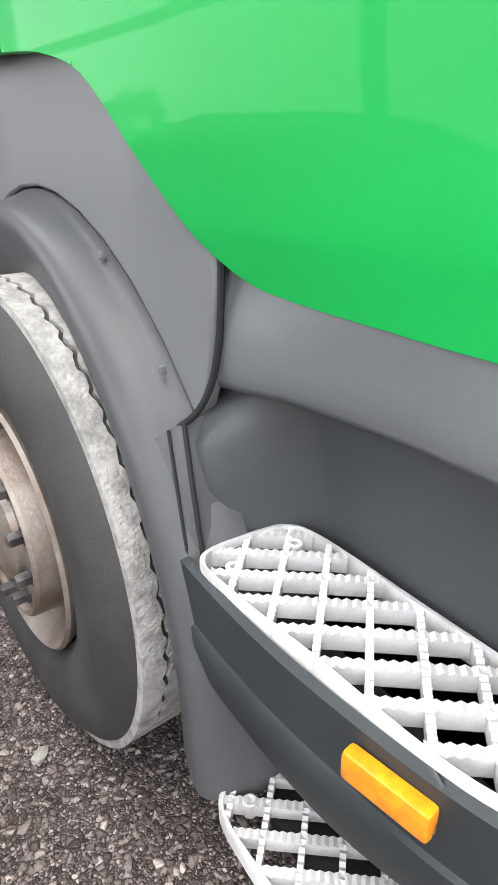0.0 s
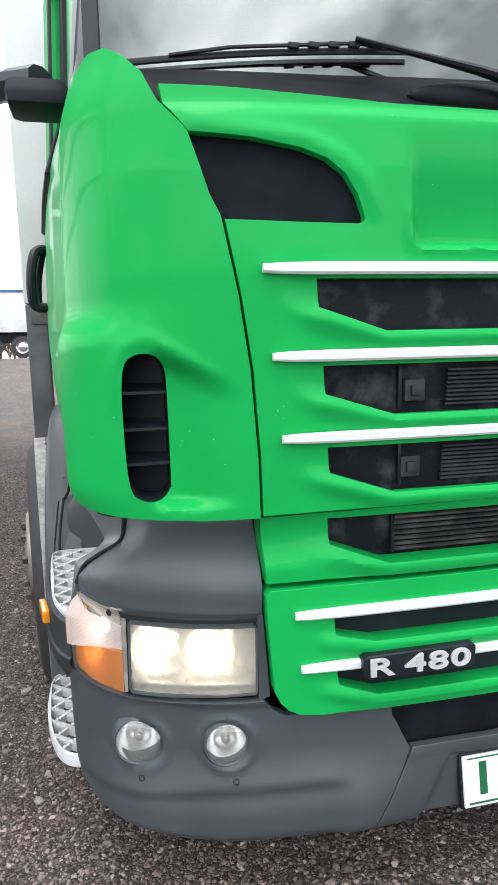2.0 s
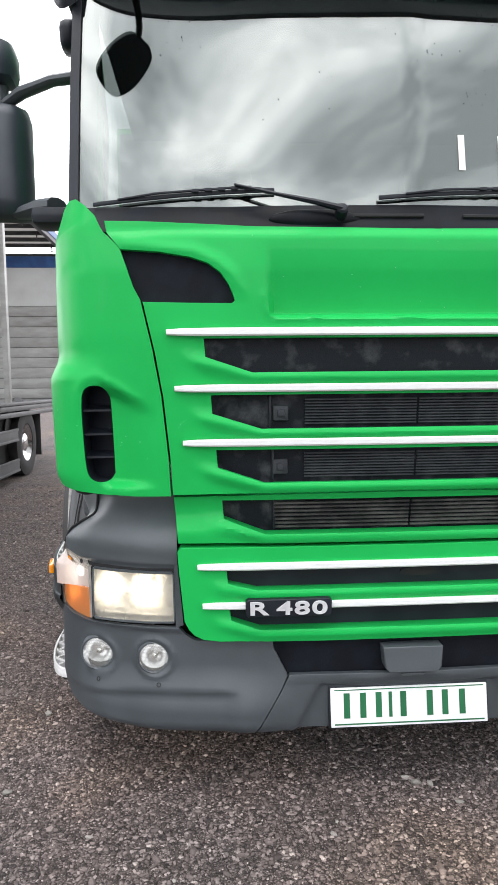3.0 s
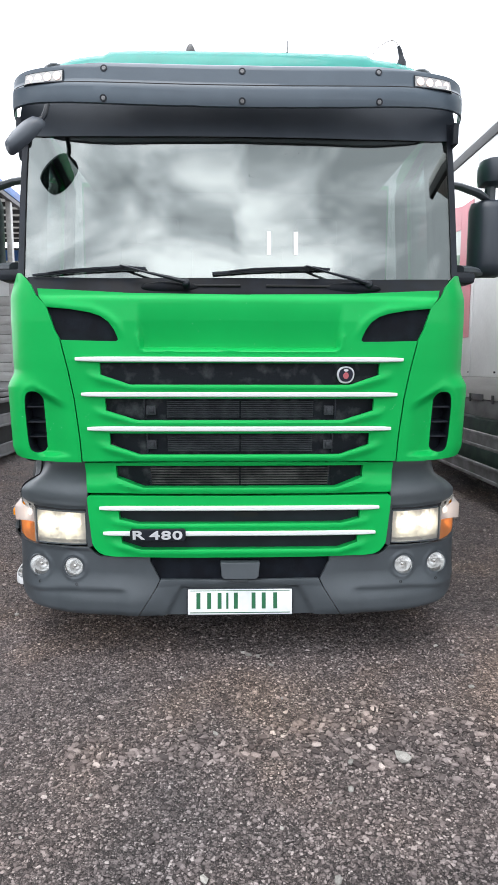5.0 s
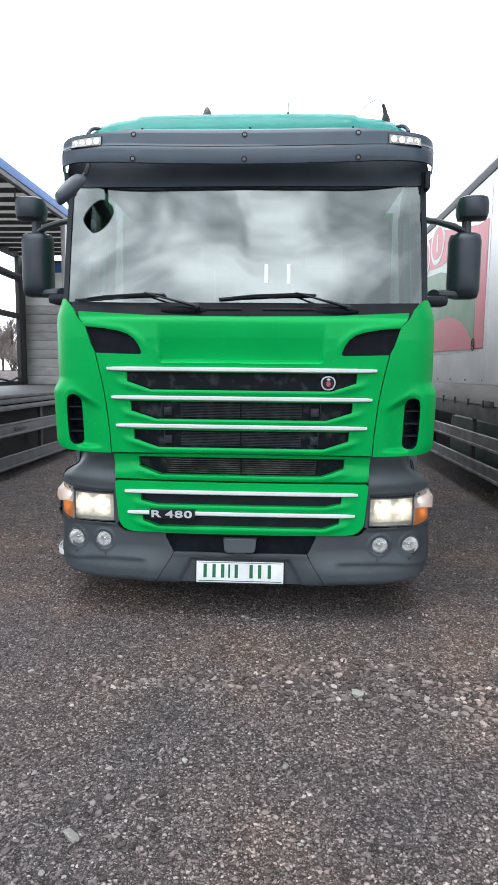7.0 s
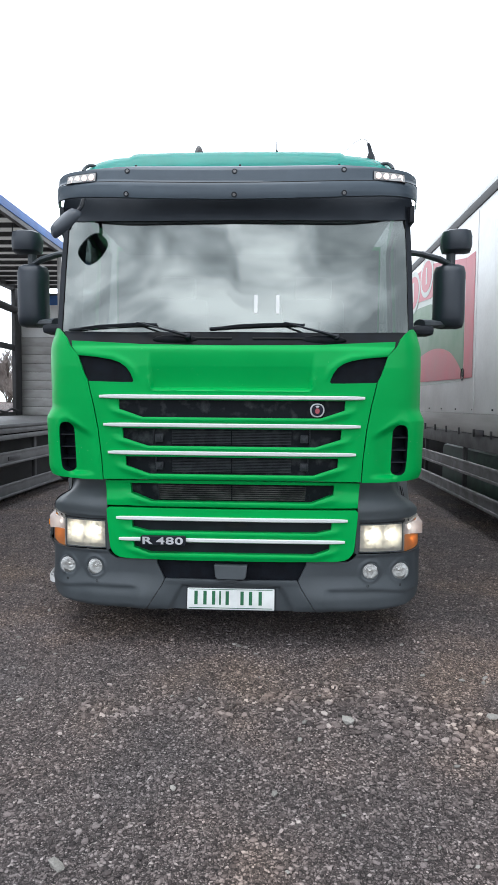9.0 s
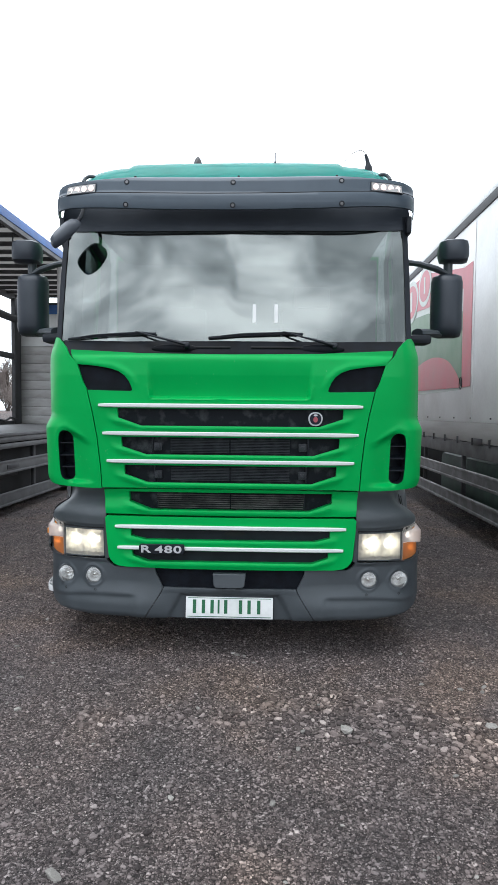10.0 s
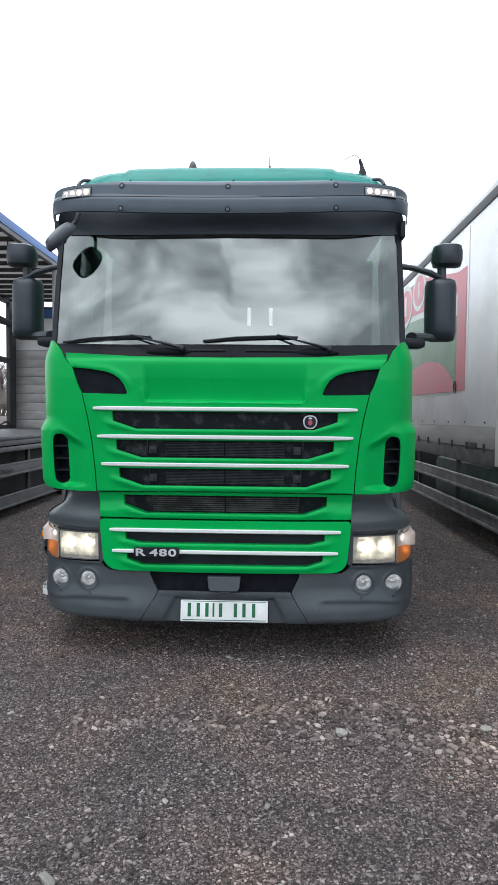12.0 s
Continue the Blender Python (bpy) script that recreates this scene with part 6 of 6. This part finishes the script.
# ---- the open curtain-sided truck standing beside ----
LX, LW, LEND = -3.5, 2.35, 11.0
flat = thing("platform_truck", "curtain-sided truck standing with its side open", "truck", at=(0, 0, 0))
LC, LM, LL = LX - LW / 2, (LEND - .6) / 2, LEND + .6
part("platform", boxes(((LC, LM, 1.13), (LW, LL, .07), None, .01)), FRAME, flat, "worn grey load platform")
for z, o, t in ((1.145, .02, .05), (1.075, .0, .075), (.985, .012, .07)):
    part("side_rail", boxes(((LX + o, LM, z), (.05, LL, t), None, .008)), RAIL, flat)
for z in (.685, .235):
    part("side_guard", boxes(((LX, 3.6, z), (.03, 7.8, .19), None, .008), ((LX + .018, 3.6, z + .075), (.014, 7.8, .035), None, .004), ((LX + .018, 3.6, z - .075), (.014, 7.8, .035), None, .004)), RAIL, flat, "dark side guard rail")
for y in (-.2, 1.6, 3.9, 6.0):
    part("guard_post", boxes(((LX - .045, y, .6), (.05, .09, .78), None, .008)), DARKFRAME, flat)
part("name_tag", boxes(((LX + .022, 5.1, .685), (.006, .4, .06), None, .002)), INK, flat)
part("tool_box", boxes(((LX - .25, 1.9, .60), (.62, 1.1, .76), None, .04)), DARKFRAME, flat, "grey tool box under the platform")
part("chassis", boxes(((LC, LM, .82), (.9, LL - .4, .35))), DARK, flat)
# added black sheet: stands in for the deep shade between the guard rails
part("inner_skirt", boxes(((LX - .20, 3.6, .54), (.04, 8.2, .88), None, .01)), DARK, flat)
# added wall, no known part: keeps far-side light off the ground underneath
part("far_skirt", boxes(((LX - LW + .1, LM, .62), (.04, LL - 1, .8), None, .01)), DARKFRAME, flat)
part("fuel_tank", tube(bmesh.new(), [(LX - .45, 4.2, .62), (LX - .45, 5.7, .62)], .3, 20), DARKFRAME, flat)
ROOFZ = 4.13
for x in (LX, LX - LW):
    part("roof_edge", boxes(((x, LM, ROOFZ), (.08, LL, .15), None, .02)), FRAME, flat)
part("roof_tarp", boxes(((LC, LM, ROOFZ + .10), (LW + .1, LL, .008))), THINTARP, flat, "thin pale roof tarpaulin")
part("blue_edge", boxes(((LX + .045, LM, ROOFZ + .06), (.02, LL, .13), None, .008)), TARPBLUE, flat, "blue tarpaulin edge")
for k in range(6, 29):
    part("roof_bow", boxes(((LC, -3.2 + k * .5, ROOFZ + .03), (LW - .08, .045, .07), None, .006)), DARKFRAME, flat)
    if k % 2:
        part("strap_hook", tube(bmesh.new(), [(LX - .12, -3.0 + k * .5, ROOFZ - .02), (LX - .13, -3.0 + k * .5, ROOFZ - .14), (LX - .08, -3.0 + k * .5, ROOFZ - .16)], .012, 6), DARKFRAME, flat)
for y, w, m in ((-.5, .13, DARKFRAME), (7.25, .1, BOARD), (LEND - .1, .1, BOARD)):
    part("post", boxes(((LX - .03, y, 2.62), (.08, w, 2.95), None, .012)), m, flat, "side post")
for y, w in ((-.5, .13), (3.6, .2), (LEND - .15, .42)):
    part("post", boxes(((LX - LW + .03, y, 2.62), (.09, w, 2.95), None, .012)), DARKFRAME, flat, "dark side post")
part("cross_beam", boxes(((LX - LW + .03, LM, 2.74), (.06, LL, .13), None, .01)), DARKFRAME, flat)
part("curtain_roll", tube(bmesh.new(), [(LX - LW + .06, -.5 + 11.4 * k / 20, 3.62 + .012 * math.sin(k * 1.9)) for k in range(21)], .085, 10), DARKFRAME, flat, "rolled dark curtain under the roof")
part("sill", boxes(((LX - LW + .03, LM, 1.20), (.06, LL, .1), None, .01)), DARKFRAME, flat)
for i in range(9):
    part("board", boxes(((LC, LEND, 1.27 + .205 * i), (LW - .04, .03, .198), None, .006)), BOARD, flat)
part("end_backing", boxes(((LC, LEND + .05, 2.6), (LW, .04, 2.9), None, .006)), DARKFRAME, flat)
part("end_panel", boxes(((LC, LEND + .01, 3.40), (LW - .04, .03, .77), None, .006)), WALLWHITE, flat)
part("blue_band", boxes(((LC, LEND - .012, 3.88), (LW - .04, .03, .22), None, .01)), TARPBLUE, flat, "blue tarpaulin band")
strap = smooth_path([(LX - LW + .12, 9.2, 1.27), (LX - LW + .1, 9.5, 1.31), (LX - LW + .14, 9.9, 1.26), (LX - LW + .1, 10.3, 1.32), (LX - LW + .13, 10.6, 1.27)], 6)
part("strap", tube(bmesh.new(), strap, .025, 6), DARKFRAME, flat)


def plain_wheel(parent, x, y, sgn, rad=.5):
    m = Matrix.Translation((x, y, rad + ground_z(y))) @ Matrix.Rotation(radians(90) * sgn, 4, "Y")
    t = part("tyre", lathe(bmesh.new(), [(.28, -.14), (.42, -.15), (rad, -.12), (rad, .12), (.42, .15), (.30, .13), (.28, .1)], m, 40, False), TYRE, parent, "black tyre")
    part("rim", lathe(bmesh.new(), [(.29, .12), (.27, .10), (.22, .02), (.16, .03), (.14, .09), (.08, .12), (.004, .12)], m, 32, False), CHROME, t, "silver rim")


plain_wheel(flat, LX - .16, 8.1, 1, .52)
plain_wheel(flat, LX - LW + .16, 8.1, -1, .52)
bm = bmesh.new()
tube(bm, [(LX - .16, 8.1 + .62 * math.cos(radians(a)), .5 + .6 * math.sin(radians(a))) for a in range(-5, 170, 12)], .15, 6, .12)
part("mudguard", bm, DARKFRAME, flat)
part("mud_flap", boxes(((LX - .16, 8.78, .6), (.32, .02, .7), None, .006)), DARKFRAME, flat)

# ---- the closed curtain-sided trailer standing beside ----
RX = 2.65
trail = thing("curtain_trailer", "curtain-sided trailer, pale grey curtain with faded red and green print", "trailer")
part("curtain", boxes(((RX + .02, 7.9, 2.64), (.04, 9.8, 2.5), None, .01)), CURTAIN, trail, "pale grey curtain")


def printed(name, pts, m, label, out=.004):
    """A flat print on the curtain; points are (y, z)."""
    bm = bmesh.new()
    prism(bm, pts, .003, lambda a, b, c: Vector((RX - out + c * .9, a, b)))
    part(name, bm, m, trail, label, smooth=0)


printed("print_field", [(4.40, 3.36), (4.42, 1.80), (9.5, 1.80), (9.5, 3.36)], PRINTPALE, "faded green print", .003)
printed("print_green", [(4.42, 2.80), (4.42, 1.86), (4.7, 1.88), (5.0, 1.90), (5.5, 1.92), (6.2, 1.95), (7.2, 1.95), (9.5, 1.95), (9.5, 3.0), (7.0, 3.1), (6.2, 3.05), (5.4, 2.9)], PRINTGREEN, "faded green print", .007)
printed("print_band", [(4.04, 3.34), (4.04, 1.83), (4.40, 1.83), (4.40, 3.34)], PRINTRED, "faded red band", .007)
printed("print_top", [(4.40, 3.34), (4.40, 3.08), (5.4, 3.16), (6.2, 3.14), (7.0, 3.2), (9.5, 3.26), (9.5, 3.7), (6.4, 3.7)], PRINTRED, "faded red print", .0085)
printed("print_blob", smooth_path([(4.45, 1.83), (4.52, 1.95), (4.72, 2.08), (5.05, 2.22), (5.55, 2.31), (6.1, 2.33), (6.8, 2.27), (7.6, 2.12), (8.6, 1.98), (9.4, 1.90)], 4), PRINTRED, "faded red print", .0105)
printed("print_roundel", [(6.45 + .42 * math.cos(a), 3.52 + .32 * math.sin(a)) for a in [2 * math.pi * k / 28 for k in range(28)]], PRINTPALE, "pale roundel", .013)
printed("print_roundel", [(7.4 + .5 * math.cos(a), 3.42 + .36 * math.sin(a)) for a in [2 * math.pi * k / 28 for k in range(28)]], PRINTPALE, "pale roundel", .013)
printed("print_disc", [(6.45 + .34 * math.cos(a), 3.52 + .24 * math.sin(a)) for a in [2 * math.pi * k / 28 for k in range(28)]], PRINTRED, "faded red disc", .016)
printed("print_disc", [(7.4 + .42 * math.cos(a), 3.42 + .28 * math.sin(a)) for a in [2 * math.pi * k / 28 for k in range(28)]], PRINTRED, "faded red disc", .016)
printed("print_bar", [(7.32, 3.6), (7.32, 3.26), (7.46, 3.26), (7.46, 3.6)], PRINTPALE, "pale bar", .019)
printed("print_bar", [(6.40, 3.66), (6.40, 3.40), (6.48, 3.40), (6.48, 3.66)], PRINTPALE, "pale bar", .019)
bm = bmesh.new()
tube(bm, [(RX - .012, 4.42 + .055 * math.cos(a), 1.885 + .075 * math.sin(a)) for a in [2 * math.pi * k / 24 for k in range(25)]], .006, 6)
part("print_ring", bm, INK, trail)
printed("print_bar", [(4.40, 1.92), (4.40, 1.85), (4.44, 1.85), (4.44, 1.92)], INK, "dark bar", .012)
part("curtain_seam", boxes(((RX - .006, 3.97, 2.6), (.006, .03, 2.4), None, .002)), CURTAIN, trail)
part("front_panel", boxes(((RX + .035, 1.6, 2.45), (.06, 2.8, 2.95), None, .01)), WALLWHITE, trail)
part("roof_rail", boxes(((RX + .02, 5.5, 3.885), (.08, 14.4, .11), None, .02)), DARKFRAME, trail, "dark roof rail")
part("roof_edge", boxes(((RX + .06, 5.5, 3.98), (.16, 14.4, .09), None, .03)), WALLWHITE, trail)
part("roof", boxes(((RX + 1.27, 5.5, 3.99), (2.5, 14.4, .05))), WALLWHITE, trail)
part("far_side", boxes(((RX + 2.5, 5.5, 2.1), (.04, 14.4, 3.6))), WALLWHITE, trail)
part("side_board", boxes(((RX + .02, 7.9, 1.27), (.04, 9.8, .24), None, .01)), BOARD, trail)
part("lower_rail", boxes(((RX + .04, 7.9, 1.05), (.06, 9.8, .18), None, .01)), FRAME, trail)
for z in (.715, .38):
    part("side_guard", boxes(((RX, 6.2, z), (.03, 7.2, .17), None, .01), ((RX - .02, 6.2, z + .066), (.016, 7.2, .034), None, .004), ((RX - .02, 6.2, z - .066), (.016, 7.2, .034), None, .004)), SIDERAIL, trail, "grey side guard rail")
for y in (2.6, 4.4, 6.4, 8.4):
    part("guard_post", boxes(((RX + .05, y, .68), (.05, .06, .8), None, .008)), DARKFRAME, trail)
# added black sheet behind the guards, in place of the shade under the trailer
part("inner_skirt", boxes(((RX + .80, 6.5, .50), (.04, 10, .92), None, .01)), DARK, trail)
part("tank", boxes(((RX + .45, 4.6, .62), (.6, 2.6, .6), None, .08)), TANKGREEN, trail, "green tank under the trailer")
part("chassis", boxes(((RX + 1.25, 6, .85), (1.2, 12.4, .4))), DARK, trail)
for k in range(14):
    part("buckle", boxes(((RX - .01, 2.7 + k * .6, 1.16), (.02, .03, .09), None, .004)), DARKFRAME, trail)
    part("hook", boxes(((RX - .004, 2.6 + k * .7, 1.44), (.012, .03, .02), None, .003)), INK, trail)
part("name_tag", boxes(((RX - .006, 3.7, 1.17), (.006, .3, .07), None, .002)), INK, trail)
plain_wheel(trail, RX + .2, 10.2, -1)
plain_wheel(trail, RX + .2, 11.4, -1)
# ---- far off: a parked white truck and bare trees ----
far = thing("far_truck", "white box truck parked far across the yard", "truck", at=(0, 0, 0))
FY = 29.0
part("box_body", boxes(((-8.2, FY + 1.2, 3.5), (8.0, 2.4, 1.9), None, .03)), WALLWHITE, far, "white truck body")
part("blue_line", boxes(((-8.2, FY - .02, 4.38), (8.0, .04, .12), None, .01)), TARPBLUE, far)
part("chassis", boxes(((-8.2, FY + 1.2, 2.3), (7.6, 1.6, .4))), DARK, far)
for x in (-4.75, -6.1, -10.8):
    m = Matrix.Translation((x, FY + .15, ground_z(FY) + .5)) @ Matrix.Rotation(radians(90), 4, "X")
    t = part("tyre", lathe(bmesh.new(), [(.28, -.14), (.5, -.12), (.5, .12), (.3, .14), (.28, .1)], m, 32, False), TYRE, far)
    part("rim", lathe(bmesh.new(), [(.29, .13), (.22, .03), (.14, .08), (.004, .1)], m, 24, False), CHROME, t)


def bare_tree(at, height, seed):
    """A leafless tree: a tapered trunk, limbs and a crown of fine twigs."""
    r = random.Random(seed)
    tree = thing("tree", "leafless winter tree at the edge of the yard", "tree", "bare trees", at=at)
    wood, twigs = bmesh.new(), bmesh.new()

    def grow(p, d, length, rad, level):
        pts = [p]
        n = 4
        for k in range(n):
            d = (d + Vector((r.uniform(-1, 1), r.uniform(-1, 1), r.uniform(-.3, .8))) * .16).normalized()
            pts.append(pts[-1] + d * length / n)
        rad = max(rad, .02)
        tube(wood if level < 2 else twigs, pts, [rad * (1 - .14 * k) for k in range(n + 1)], 6 if level < 2 else 3)
        if level < 4:
            for k in range((5, 5, 5, 4)[level]):
                q = pts[1 + (k % n)] if level else pts[2 + k % 3]
                nd = (d + Vector((r.uniform(-1, 1), r.uniform(-1, 1), r.uniform(-.2, .7))) * .95).normalized()
                grow(q, nd, length * r.uniform(.5, .72), rad * .5, level + 1)

    grow(Vector((0, 0, 0)), Vector((0, 0, 1)), height * .42, height * .018, 0)
    part("trunk", wood, BARK, tree)
    part("crown", twigs, TWIG, tree, "fine bare twigs")
    return tree


first = bare_tree((-20, 62, 1.3), 6.5, 3)
r = random.Random(12)
for k in range(70):
    x, y = -46 + k * .58 + r.uniform(-.5, .5), r.uniform(56, 74)
    t = copy_thing(first, Matrix.Translation((x, y, 1.3)) @ Matrix.Rotation(r.uniform(0, 6.28), 4, "Z"))
    s = r.uniform(.75, 1.15)
    t.scale = (s, s, s)
for k in range(64):
    x, y = -40 + k * .52 + r.uniform(-.4, .4), r.uniform(49, 57)
    t = copy_thing(first, Matrix.Translation((x, y, .75)) @ Matrix.Rotation(r.uniform(0, 6.28), 4, "Z"))
    s = r.uniform(.48, .72)
    t.scale = (s * 1.25, s * 1.25, s)
    t["label"] = "low leafless shrub in the hedge before the trees"
